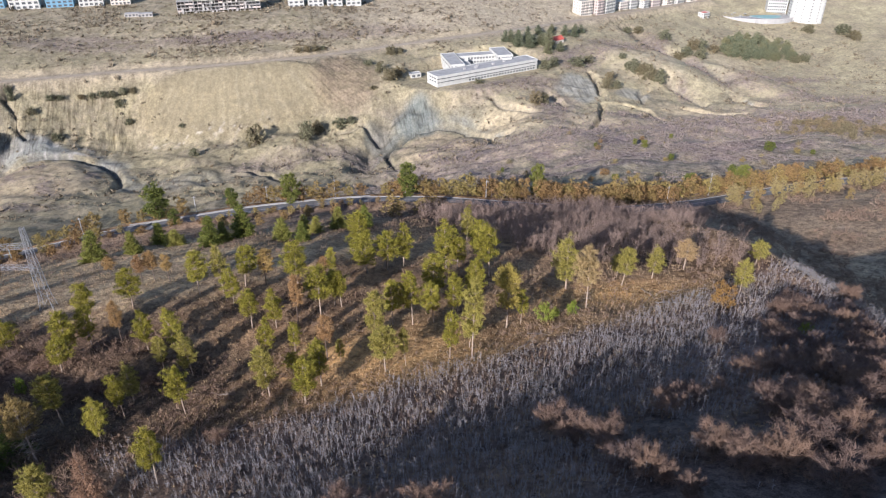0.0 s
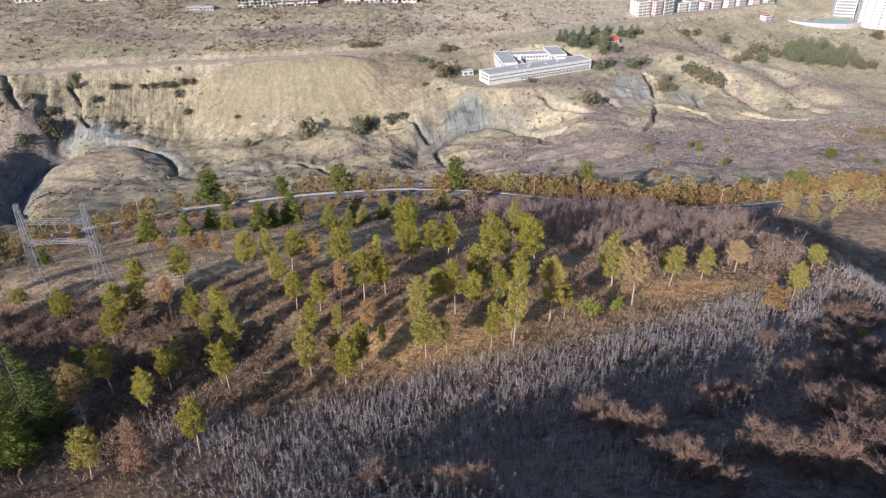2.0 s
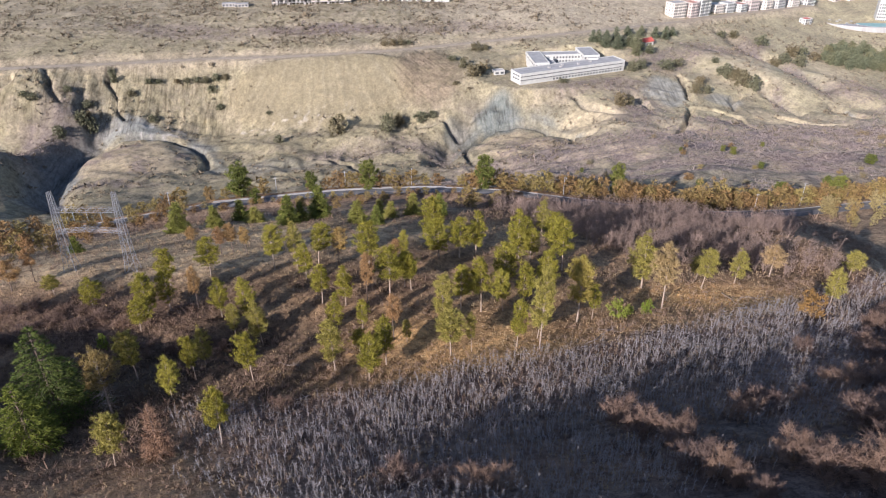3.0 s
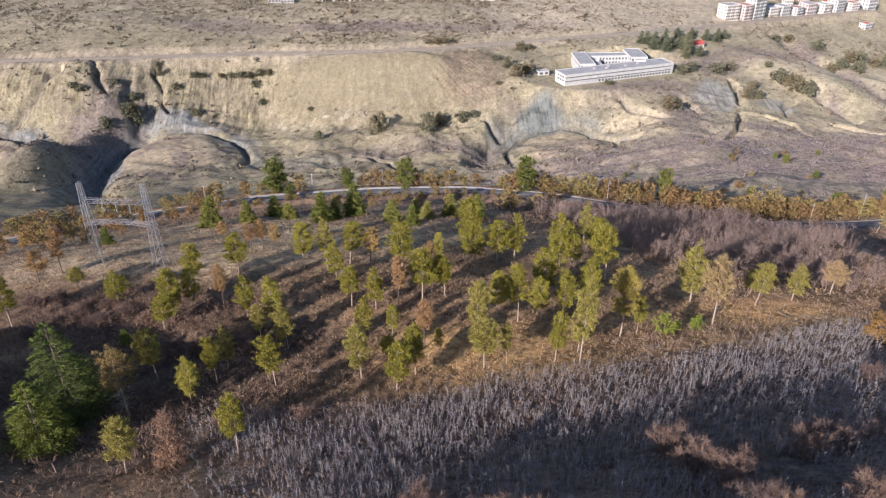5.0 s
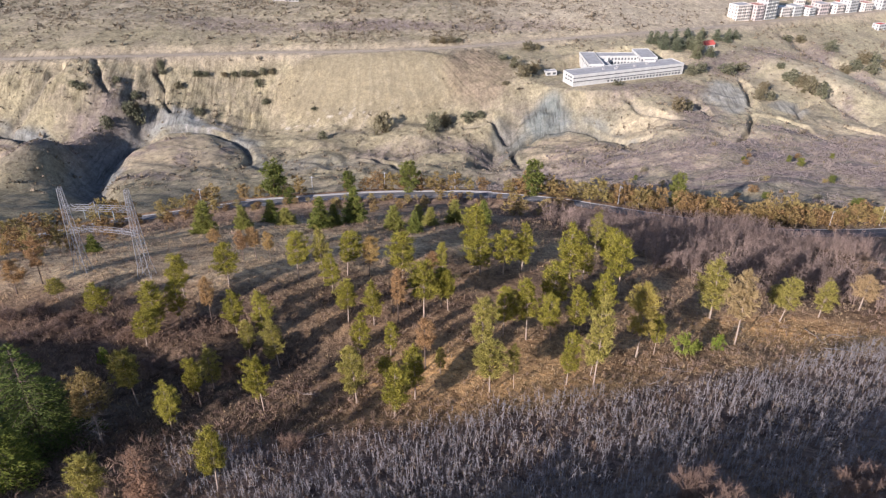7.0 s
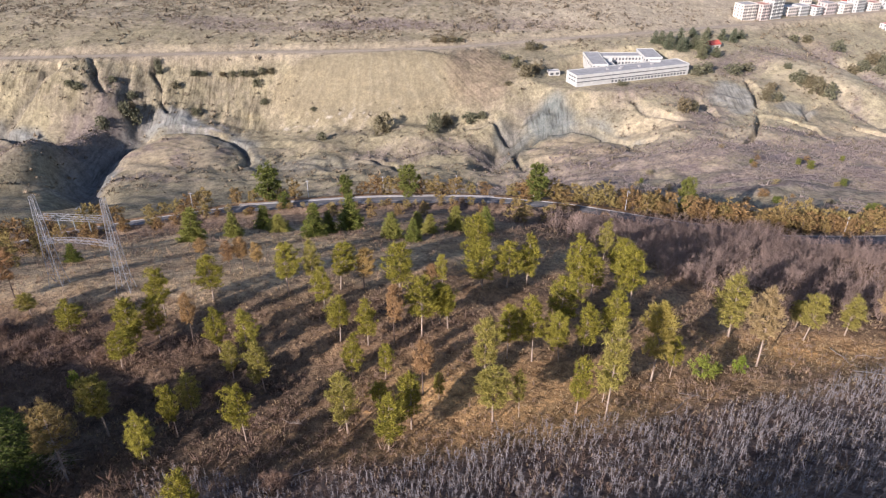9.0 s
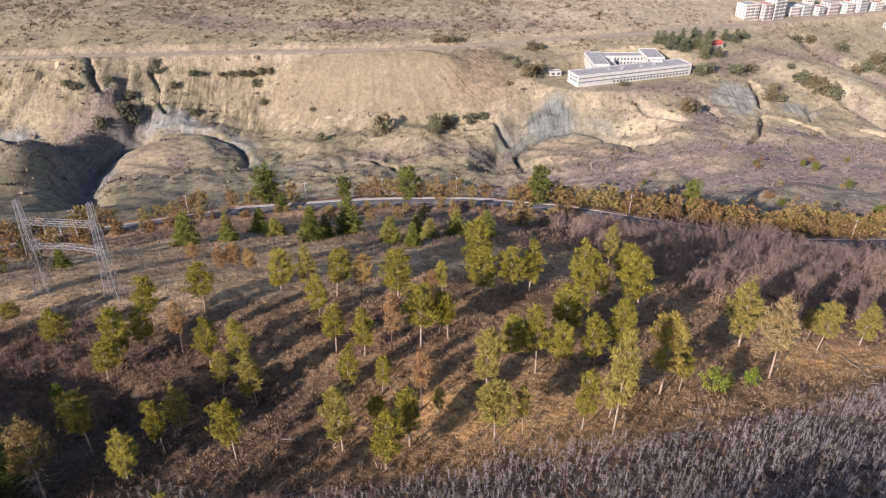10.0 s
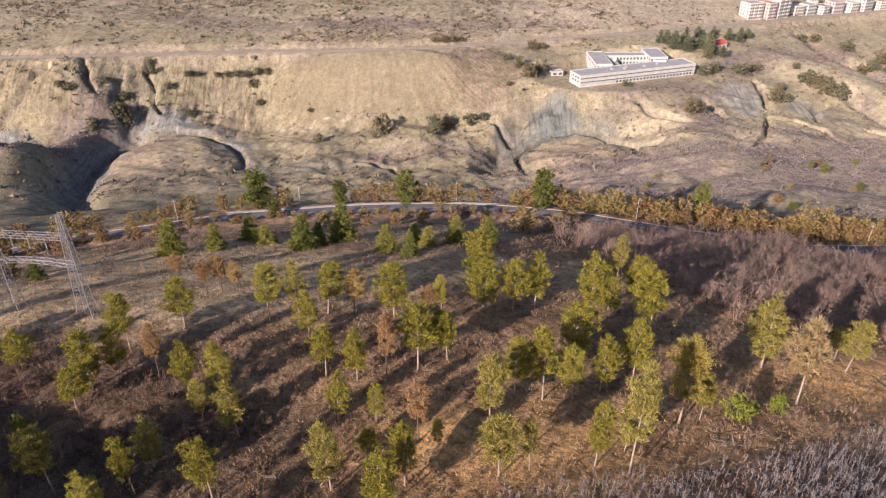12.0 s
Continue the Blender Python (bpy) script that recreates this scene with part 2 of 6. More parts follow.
SECTIONS = {-420: PROFILE_A, -290: PROFILE_B, -150: PROFILE_C, -60: PROFILE_D, -35: PROFILE_E, 0: PROFILE_F, 60: PROFILE_G, 108: PROFILE_H, 124: PROFILE_I, 160: PROFILE_J, 280: PROFILE_K, 480: PROFILE_L}
GX, GY = np.arange(-460, 521, 4.0), np.arange(-304, 1305, 4.0)


def hill_grid():
    """The broad heights on a coarse grid, from cross sections of the valley."""
    keys = sorted(SECTIONS)
    rows = np.stack([np.interp(GY, *np.array(SECTIONS[k], float).T) for k in keys], 1)
    g = np.stack([np.interp(GX, keys, r) for r in rows])
    for _ in range(5):
        p = np.pad(g, 1, mode="edge")
        g = (p[1:-1, 1:-1] * 4 + p[:-2, 1:-1] * 2 + p[2:, 1:-1] * 2 + p[1:-1, :-2] * 2 + p[1:-1, 2:] * 2
             + p[:-2, :-2] + p[:-2, 2:] + p[2:, :-2] + p[2:, 2:]) / 16
    return g


HILL = hill_grid()


def lattice(ix, iy, seed):
    h = (ix.astype(np.int64) * 374761393 + iy.astype(np.int64) * 668265263 + seed * 1274126177) & 0xFFFFFFFF
    h = ((h ^ (h >> 13)) * 1103515245) & 0xFFFFFFFF
    return ((h ^ (h >> 16)) & 0xFFFF) / 65535.0


def vnoise(x, y, size, seed=0):
    """Smooth noise from -1 to 1 with features of that size."""
    x, y = np.asarray(x, float) / size, np.asarray(y, float) / size
    ix, iy = np.floor(x), np.floor(y)
    fx, fy = x - ix, y - iy
    fx, fy = fx * fx * (3 - 2 * fx), fy * fy * (3 - 2 * fy)
    a, b = lattice(ix, iy, seed), lattice(ix + 1, iy, seed)
    c, d = lattice(ix, iy + 1, seed), lattice(ix + 1, iy + 1, seed)
    return 2 * ((a + (b - a) * fx) * (1 - fy) + (c + (d - c) * fx) * fy) - 1


def broad(x, y):
    u = np.clip((np.asarray(x, float) - GX[0]) / 4, 0, len(GX) - 1.001)
    v = np.clip((np.asarray(y, float) - GY[0]) / 4, 0, len(GY) - 1.001)
    i, j = u.astype(int), v.astype(int)
    u, v = u - i, v - j
    return (HILL[j, i] * (1 - u) + HILL[j, i + 1] * u) * (1 - v) + (HILL[j + 1, i] * (1 - u) + HILL[j + 1, i + 1] * u) * v


# Centre line of the valley road, and of the road along the far terrace.
ROAD = ((-330, 60, -22), (-230, 132, -29), (-175, 166, -31), (-137, 188, -31), (-108, 203, -31), (-67, 218, -31), (-25, 225, -31), (0, 226, -31), (17, 225, -31),
        (40, 221, -31.2), (75, 216, -35), (115, 219, -42), (155, 230, -48), (205, 239, -49.5), (250, 244, -51), (330, 250, -55), (480, 262, -62))
TERRACE_ROAD = ((-470, 552, -73), (-354, 558, -72.5), (-309, 562, -72.5), (-270, 573, -74), (-232, 584, -76), (-152, 600, -77.5), (-108, 601, -77.5), (-50, 602, -76.5),
                (-2, 606, -75), (57, 621, -74.5), (109, 635, -73.5), (185, 657, -73.5), (274, 701, -77), (360, 745, -79), (480, 800, -82))
# Erosion channels: width, depth, and the way down.
GULLIES_WEST = (
    (13, 13, ((-236, 540), (-232, 520), (-245, 504), (-249, 471), (-236, 427), (-204, 363))),
    (1.7, 4.5, ((-233, 590), (-230, 576), (-234, 565), (-226, 555), (-224, 547), (-217, 536))),
    (4.5, 4, ((-252, 552), (-246, 536), (-238, 522))),
    (3.0, 4, ((112, 487), (122, 476), (138, 462))),
    (3.0, 3, ((-300, 545), (-318, 520), (-330, 505))),
    (2.4, 2.6, ((-60, 480), (-40, 470), (-28, 452))),
)
GULLIES_MIDDLE = (
    (2.4, 2.6, ((140, 520), (150, 500), (165, 482))),
    (2.6, 3, ((300, 500), (318, 488), (345, 480))),
    (1.6, 4, ((-279, 563), (-276, 556), (-270, 551), (-268, 542), (-262, 534))),
    (9, 10, ((66, 529), (53, 520), (47, 506), (38, 486), (30, 462))),
    (2.1, 5.0, ((190, 438), (210, 466), (222, 490), (231, 507), (245, 509), (263, 500), (266, 464))),
    (9, 6, ((335, 695), (341, 646), (355, 628), (362, 598), (370, 563))),
    (5, 4, ((308, 557), (318, 537), (325, 518))),
    (2.8, 4, ((241, 571), (241, 546), (235, 526))),
)
GULLIES_EAST = (
    (2.4, 3, ((268, 513), (273, 529), (286, 545))),
    (2.4, 3, ((187, 525), (190, 512), (193, 498))),
    (3, 4, ((-338, 506), (-320, 503), (-302, 489), (-300, 478))),
    (2.4, 3, ((16, 521), (38, 522), (46, 507))),
    (5, 7, ((363, 530), (365, 514), (370, 500))),
)
RAVINE = ((10, 10, ((114, 215), (118, 190), (122, 165), (125, 140), (127, 115), (126, 92), (120, 70))),)
CHANNELS = RAVINE + GULLIES_WEST + GULLIES_MIDDLE + GULLIES_EAST
SWALE = ((-92, 78), (-62, 87), (-47, 92), (-37, 96), (-22, 101), (-8, 104))
# Knolls: x, y, half widths, turn in degrees, height.
KNOLLS = ((104, 152, 9, 24, 0, 5.0), (107, 116, 8, 20, 0, 3.6), (-262, 470, 17, 58, -17, 14), (-187, 473, 34, 36, 0, 2.5), (-276, 432, 22, 30, -14, 12), (-28, 510, 26, 16, 0, 6), (71, 466, 22, 20, 0, 1.5), (-85, 512, 30, 18, 10, 4),
          (225, 470, 30, 16, 0, 4), (310, 585, 26, 62, 50, 9), (395, 560, 22, 60, 45, 8), (150, 400, 60, 26, 8, 4), (250, 350, 50, 18, -10, 4))
# Bare grey clay and pale rubble; the first two paint the west hollow's bluish shade: x, y, half widths, turn, strength.
CLAYS_AND_SHADE = ((-236, 440, 15, 30, -10, 0.8), (-243, 478, 13, 44, -6, 0.9), (-232, 466, 9, 40, 8, 1.0), (-212, 530, 30, 9, 0, 0.9), (-158, 510, 14, 12, 0, 0.7), (77, 516, 20, 19, 15, 1.0), (219, 537, 17, 29, -14, 1.0), (266, 531, 15, 13, 0, 0.9),
         (-320, 498, 24, 12, 0, 0.9), (365, 514, 7, 10, 0, 1.0), (-100, 468, 40, 16, 0, 0.35), (110, 505, 22, 12, 0, 0.35), (50, 500, 12, 22, 10, 0.7))


# Stretches of purple-brown bare scrub: x, y, half widths, turn, strength.
SCRUBLAND = ((-268, 490, 20, 60, -17, 0.9), (-186, 474, 12, 9, 10, 0.5), (-205, 436, 40, 9, 0, 0.6), (-20, 490, 50, 14, 4, 0.55), (30, 480, 24, 12, 0, 0.5), (95, 455, 26, 12, 0, 0.6), (165, 535, 55, 13, 12, 0.75),
             (185, 505, 18, 30, -20, 0.7), (240, 600, 44, 20, 20, 0.7), (-60, 650, 75, 12, 0, 0.8), (-190, 645, 60, 14, 0, 0.6), (60, 660, 60, 14, 10, 0.45), (330, 645, 50, 9, 30, 0.7), (430, 575, 70, 9, 8, 0.7), (410, 545, 60, 8, 15, 0.5),
             (290, 630, 30, 22, 30, 0.6), (343, 655, 9, 36, -8, 0.85), (361, 595, 9, 32, -12, 0.8), (317, 537, 8, 24, -20, 0.7), (178, 480, 20, 18, 0, 0.6), (245, 475, 22, 16, 20, 0.75), (390, 556, 34, 11, 8, 0.8), (440, 520, 70, 16, 8, 0.75))
# Open tan grass between the scrub: x, y, half widths, turn.
LAWNS = ((214, 424, 17, 17, 0), (143, 488, 22, 18, 0), (300, 500, 36, 13, 8), (316, 596, 17, 48, -14), (392, 505, 34, 12, 6), (330, 690, 24, 16, 0), (404, 600, 22, 40, -20))
# Flat-topped knolls with a trench cut round them: x, y, half widths, rise, trench.
MESAS = ((-192, 478, 47, 42, 3.0, 4.5), (86, 464, 36, 38, 2.5, 4.5), (-332, 480, 34, 24, 1.5, 4.0))
# Unseen rises and dips added to the near hill to steer its shade: x, y, half widths, rise.
SHADE_SHAPERS = ((28, 9, 10, 10, -1.4), (-10, 20, 22, 8, 1.1), (50, 20, 18, 18, -3.6), (31, 27, 16, 14, -1.6), (-93, 62, 30, 12.5, 14))


def along(x, y, line):
    """Distance to a line of points, and the height along it."""
    best, level = np.full(np.shape(x), 1e9), np.zeros(np.shape(x))
    for a, b in zip(line[:-1], line[1:]):
        dx, dy = b[0] - a[0], b[1] - a[1]
        s = np.clip(((x - a[0]) * dx + (y - a[1]) * dy) / (dx * dx + dy * dy), 0, 1)
        d = np.hypot(x - a[0] - s * dx, y - a[1] - s * dy)
        near = d < best
        best = np.where(near, d, best)
        if len(a) > 2:
            level = np.where(near, a[2] + s * (b[2] - a[2]), level)
    return best, level


def spot(x, y, cx, cy, rx, ry, turn):
    c, s = math.cos(math.radians(turn)), math.sin(math.radians(turn))
    u, v = (x - cx) * c + (y - cy) * s, -(x - cx) * s + (y - cy) * c
    return (u / rx) ** 2 + (v / ry) ** 2


def step01(v):
    v = np.clip(v, 0, 1)
    return v * v * (3 - 2 * v)


def height(x, y, fine=True):
    """Ground level."""
    x, y = np.asarray(x, float), np.asarray(y, float)
    z = broad(x, y)
    far = step01((y - 235) / 60)
    for cx, cy, rx, ry, turn, up in KNOLLS:
        z = z + up * np.exp(-spot(x, y, cx, cy, rx, ry, turn) ** 1.6)
    wob_x, wob_y = x + 2.5 * vnoise(x, y, 13, 5) * far, y + 2.5 * vnoise(x, y, 13, 6) * far
    for width, depth, line in CHANNELS:
        d, _ = along(wob_x, wob_y, line)
        z = z - depth * (1.3 * np.exp(-(d / width) ** 4) if width < 4 else np.exp(-(d / width) ** 2))
    for cx, cy, rx, ry, up, trench in MESAS:
        s = np.sqrt(spot(x + 1.6 * vnoise(x, y, 16, 5), y + 1.6 * vnoise(x, y, 16, 6), cx, cy, rx, ry, 0))
        back = step01((y - cy + 0.55 * ry) / (0.5 * ry))
        z = z + up * (1 - step01((s - 0.6) / 0.4)) * back - trench * np.exp(-(((s - 1.06) / 0.05) ** 4)) * back
    # the spoil heap that spills over the terrace edge, scored from its crown
    ray = np.arctan2(x + 62, 650 - y)
    heap = 1 - step01((np.sqrt(spot(x, y, -60, 566, 80, 33, 0)) - 0.84) / 0.24)
    z = z + heap * (4.0 + 0.4 * vnoise(ray * 58, 0.02 * y, 1.0, 15) * fine)
    # furrows down the ploughed flank of the heap
    field = np.exp(-spot(x, y, 27, 568, 27, 36, 12) ** 4)
    z = z + field * 0.4 * np.sin(1.7 * (x + 0.8 * (y - 568) + 1.2 * vnoise(x, y, 22, 16))) * fine
    # unseen rises and dips, added to shape the shade on the slope
    for cx, cy, rx, ry, up in SHADE_SHAPERS:
        z = z + up * np.exp(-spot(x, y, cx, cy, rx, ry, 0) ** 2)
    d, _ = along(x, y, SWALE)
    z = z - 2.0 * np.exp(-((d / 4.2) ** 2)) * step01((2 - x) / 30)
    if fine:
        shelf = step01((y - np.interp(x, (-460, -350, -232, -108, 57, 185, 330), (540, 548, 570, 588, 610, 645, 720))) / 14)
        calm = (1 - 0.82 * shelf) * (1 - 0.9 * heap) * (1 - 0.35 * step01((x - 60) / 80))
        calm = calm * (1 + 0.6 * step01((545 - y) / 12) * step01((x + 150) / 40)) * (1 - 0.65 * step01((x - 215) / 40) * step01((y - 510) / 20))
        z = z + far * calm * (1.5 * vnoise(x, y, 40, 1) - 1.5 * np.abs(vnoise(x, y, 26, 11)) + 0.7 * vnoise(x, y, 12, 2) - 0.9 * np.abs(vnoise(wob_x, wob_y, 10, 12)) + 0.35 * vnoise(x, y, 4, 3) + 0.9)
        hollow = step01((y - 250) / 30) * step01((450 - y) / 40) * step01((x + 20) / 60)
        z = z + hollow * (1.9 * vnoise(x, y, 27, 64) - 1.6 * np.abs(vnoise(x, y * 1.5, 19, 65)) + 0.7 * vnoise(x, y, 9, 66))
        z = z + far * (0.14 * vnoise(x, y, 5, 18) + 0.1 * vnoise(x, y, 2.6, 19))
        rill = np.exp(-(((y - 553 + 8 * np.sin(x / 60)) / 30) ** 4)) * step01((x + 460) / 40) * step01((90 - x) / 30) * (1 - 0.8 * shelf)
        z = z + rill * (1 - 0.97 * step01((x + 150) / 25)) * (0.75 * vnoise(x, y * 0.1, 3.0, 8) - 0.9 * np.abs(vnoise(x + 0.2 * y, y * 0.12, 6, 13)) + 1.2 * vnoise(x, y * 0.2, 15, 9) + 0.35 * vnoise(x, y, 3, 14))
        z = z + (1 - far) * (0.45 * vnoise(x, y, 11, 4) + 0.2 * vnoise(x, y, 4, 7) + 0.1 * vnoise(x, y, 1.8, 10))
    for line, half, soft in ((ROAD, 4.6, 7.0), (TERRACE_ROAD, 4.0, 9.0)):
        d, level = along(x, y, line)
        z = z + (level - z) * (1 - step01((d - half) / soft))
    # a low bank on the near side of the valley road
    d, _ = along(x, y, ROAD)
    bank = np.exp(-(((d - 6.0) / 2.0) ** 2)) * (y < np.interp(x, [p[0] for p in ROAD], [p[1] for p in ROAD]))
    z = z + 3.0 * bank * step01((x + 150) / 40) * step01((70 - x) / 20) * (0.8 + 0.4 * vnoise(x, y, 15, 17))
    pad = 1 - step01((np.sqrt(spot(x, y, 141, 567, 66, 34, 20)) - 1) / 0.25)
    z = z + (-87.0 - z) * pad
    return z

# ---- ground ----
def soup(name, tris, material, parent=None):
    """One mesh of loose triangles, from an array (n, 3, 3)."""
    tris = np.asarray(tris, np.float32).reshape(-1, 3, 3)
    me = bpy.data.meshes.new(name)
    n = len(tris)
    me.vertices.add(3 * n), me.loops.add(3 * n), me.polygons.add(n)
    me.vertices.foreach_set("co", tris.ravel())
    me.loops.foreach_set("vertex_index", np.arange(3 * n, dtype=np.int32))
    me.polygons.foreach_set("loop_start", np.arange(0, 3 * n, 3, dtype=np.int32))
    me.polygons.foreach_set("loop_total", np.full(n, 3, np.int32))
    me.update()
    me.materials.append(material)
    ob = new(name, me)
    if parent:
        ob.parent = parent
    return ob


def part(name, bm, material, parent, label="", smooth=False):
    me = bpy.data.meshes.new(name)
    bm.to_mesh(me)
    bm.free()
    if smooth:
        for p in me.polygons:
            p.use_smooth = True
    me.materials.append(material)
    ob = new(name, me)
    ob.parent = parent
    return tagged(ob, label)


def lines(*stretches):
    out = [np.arange(a, b, s) for a, b, s in stretches]
    return np.unique(np.round(np.concatenate(out), 3))


def ground():
    xs = lines((-5000, -1500, 500), (-1500, -460, 80), (-460, -350, 3), (-350, -120, 1.8), (-120, -2, 1.6), (-2, 58, 0.9), (58, 130, 1.6), (130, 340, 1.8), (340, 480, 3), (480, 700, 8), (700, 1600, 100), (1600, 5001, 500))
    ys = lines((-5000, -600, 800), (-600, -40, 20), (-40, 30, 3), (30, 245, 1.7), (245, 430, 3.8), (430, 600, 1.3), (600, 660, 2.2), (660, 800, 4), (800, 1300, 25), (1300, 5001, 300))
    x, y = np.meshgrid(xs, ys)
    z = height(x, y)
    out = step01((np.hypot(x - 50, y - 400) - 900) / 3500)
    z = z * (1 - out) - 25 * out
    co = np.stack([x, y, z], -1).reshape(-1, 3).astype(np.float32)
    ny, nx = x.shape
    i = np.arange((ny - 1) * nx).reshape(ny - 1, nx)[:, :-1]
    quads = np.stack([i, i + 1, i + 1 + nx, i + nx], -1).reshape(-1, 4).astype(np.int32)
    me = bpy.data.meshes.new("ground")
    me.vertices.add(len(co)), me.loops.add(quads.size), me.polygons.add(len(quads))
    me.vertices.foreach_set("co", co.ravel())
    me.loops.foreach_set("vertex_index", quads.ravel())
    me.polygons.foreach_set("loop_start", np.arange(0, quads.size, 4, dtype=np.int32))
    me.polygons.foreach_set("loop_total", np.full(len(quads), 4, np.int32))
    me.polygons.foreach_set("use_smooth", np.ones(len(quads), bool))
    me.update()
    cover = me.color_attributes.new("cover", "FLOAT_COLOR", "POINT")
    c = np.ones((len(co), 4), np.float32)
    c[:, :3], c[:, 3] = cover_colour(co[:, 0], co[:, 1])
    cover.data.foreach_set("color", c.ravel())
    heap = np.exp(-spot(co[:, 0], co[:, 1], -62, 566, 80, 33, 0) ** 4) + np.exp(-spot(co[:, 0], co[:, 1], 330, 590, 120, 40, 20) ** 2)
    for cx, cy, rx, ry, turn, k in CLAYS_AND_SHADE:
        heap = np.maximum(heap, k * np.exp(-spot(co[:, 0], co[:, 1], cx, cy, rx, ry, turn) ** 3))
    heap = np.maximum(heap, 0.55 * step01((co[:, 1] - 330) / 120))
    me.attributes.new("smoothness", "FLOAT", "POINT").data.foreach_set("value", np.clip(heap, 0, 1).astype(np.float32))
    me.materials.append(M_GROUND)
    return tagged(new("ground", me), "dry hillside and eroded valley of tan earth and grey clay", "ground", kind="structure")


def meadow(x, y):
    """The open grassy back of the hill, round the pylon."""
    return np.clip(np.exp(-spot(x, y, -72, 152, 60, 32, 10) ** 2) + 0.7 * np.exp(-spot(x, y, -40, 133, 36, 15, 14) ** 2) + 0.4 * np.exp(-spot(x, y, -96, 108, 20, 14, 20) ** 2) + 0.55 * np.exp(-spot(x, y, -10, 152, 50, 14, 2) ** 2) + 0.8 * np.exp(-spot(x, y, -70, 188, 84, 20, 8) ** 2), 0, 1)


def cover_colour(x, y):
    """What grows or lies on the ground: dry grass, litter, earth, clay, plus painted shade."""
    def lay(c, w, tone):
        w = np.clip(w, 0, 1)[:, None]
        return c * (1 - w) + np.array(tone) * w

    far = step01((y - 240) / 60)
    n1, n2, n3 = vnoise(x, y, 30, 21), vnoise(x, y, 9, 22), vnoise(x, y, 70, 23)
    c = np.zeros((len(x), 3)) + (0.235, 0.163, 0.1)
    m1, m2 = vnoise(x, y, 3.6, 27), vnoise(x, y * 1.3, 6.5, 28)
    # litter and golden grass on the near hill
    c = lay(c, step01(0.6 + 0.8 * n1 + 0.6 * n2 + 0.5 * m1) * 0.75, (0.41, 0.275, 0.16))
    c = lay(c, step01(m2 * 1.8 - 0.35 - 0.4 * n1 + 0.5 * m1) * 0.65, (0.14, 0.1, 0.074))
    c = lay(c, step01(m1 * 2.0 - 0.7) * 0.5, (0.47, 0.35, 0.21))
    glade = np.exp(-spot(x, y, 8, 92, 34, 12, 4)) + np.exp(-spot(x, y, 66, 112, 26, 7, -8))
    c = lay(c, glade * (0.85 + 0.4 * n2), (0.66, 0.42, 0.18))
    pasture = meadow(x, y)
    streak = vnoise(x + 0.4 * y, 3.2 * y - 0.6 * x, 9, 30)
    c = lay(c, pasture * (0.75 + 0.45 * streak + 0.25 * m1), (0.54, 0.425, 0.265))
    c = lay(c, pasture * step01(1.5 * streak - 0.75 + 0.5 * n2) * 0.6, (0.22, 0.165, 0.115))
    verge = np.interp(x, [p[0] for p in ROAD], [p[1] for p in ROAD]) - y
    c = lay(c, step01((verge - 2) / 4) * step01((38 - verge) / 14) * step01((70 - x) / 20) * (0.6 + 0.3 * n2), (0.215, 0.168, 0.135))
    # darker ground on the left of the grove and along the swale
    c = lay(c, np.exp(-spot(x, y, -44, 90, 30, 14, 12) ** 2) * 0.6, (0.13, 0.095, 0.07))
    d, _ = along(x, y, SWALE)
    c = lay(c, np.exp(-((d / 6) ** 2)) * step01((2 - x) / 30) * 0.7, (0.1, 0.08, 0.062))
    # the hill shoulder's shade over the hollow, painted into the ground tone
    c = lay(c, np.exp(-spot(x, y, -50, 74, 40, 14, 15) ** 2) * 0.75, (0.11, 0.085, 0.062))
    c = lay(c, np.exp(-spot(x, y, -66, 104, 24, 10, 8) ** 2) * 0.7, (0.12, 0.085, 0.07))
    stand_edge = np.interp(x, (-30, 0, 20, 40, 60, 75, 90, 120), (80, 84, 88, 97, 100, 106, 118, 124))
    c = lay(c, step01((stand_edge - y) / 5) * step01((x + 34 + 0.5 * (y - 60)) / 14) * 0.8, (0.155, 0.115, 0.1))
    # dark grass patch, and the lowest slope's shade put into the colour
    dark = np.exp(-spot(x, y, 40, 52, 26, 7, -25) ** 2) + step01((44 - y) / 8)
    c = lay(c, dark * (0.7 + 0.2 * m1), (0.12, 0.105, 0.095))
    c = lay(c, np.exp(-spot(x, y, 76, 74, 30, 16, 40) ** 2) * (0.7 + 0.3 * m1), (0.26, 0.19, 0.165))
    c = lay(c, step01((x - 112) / 10) * (0.85 + 0.2 * n2), (0.34, 0.268, 0.185))
    c = lay(c, step01((x - 112) / 10) * step01((n1 + 0.9 * n2 + 0.6 * m2 - 0.1) * 1.2) * 0.6, (0.5, 0.395, 0.25))
    c = lay(c, step01((x - 135) / 20) * step01(1.6 * n2 + 0.8 * m1 - 1.0) * 0.6, (0.58, 0.47, 0.34))
    # valley and far slopes
    tan = np.array((0.288, 0.26, 0.168)) * (1 + 0.1 * n3[:, None]) * (1.05 + 0.45 * step01((x - 20) / 160))[:, None]
    c = c * (1 - far[:, None]) + tan * far[:, None]
    n4, n5 = vnoise(x, y, 4.2, 25), vnoise(x, y * 1.4, 17, 26)
    n6 = vnoise(x, y, 2.2, 34)
    c = lay(c, far * step01(0.15 + 1.2 * n5 + 0.6 * n4) * 0.42, (0.262, 0.23, 0.17))
    c = lay(c, far * step01(1.6 * n1 - 0.6 + 0.8 * n4) * 0.5, (0.4, 0.348, 0.236))
    c = lay(c, far * step01(1.8 * n6 - 0.8 + 0.6 * n4 + 0.4 * n5) * 0.4, (0.2, 0.17, 0.135))
    brush = np.exp(-spot(x, y, 190, 360, 170, 75, -6) ** 2) + 0.7 * np.exp(-spot(x, y, 330, 440, 140, 50, 0) ** 2)
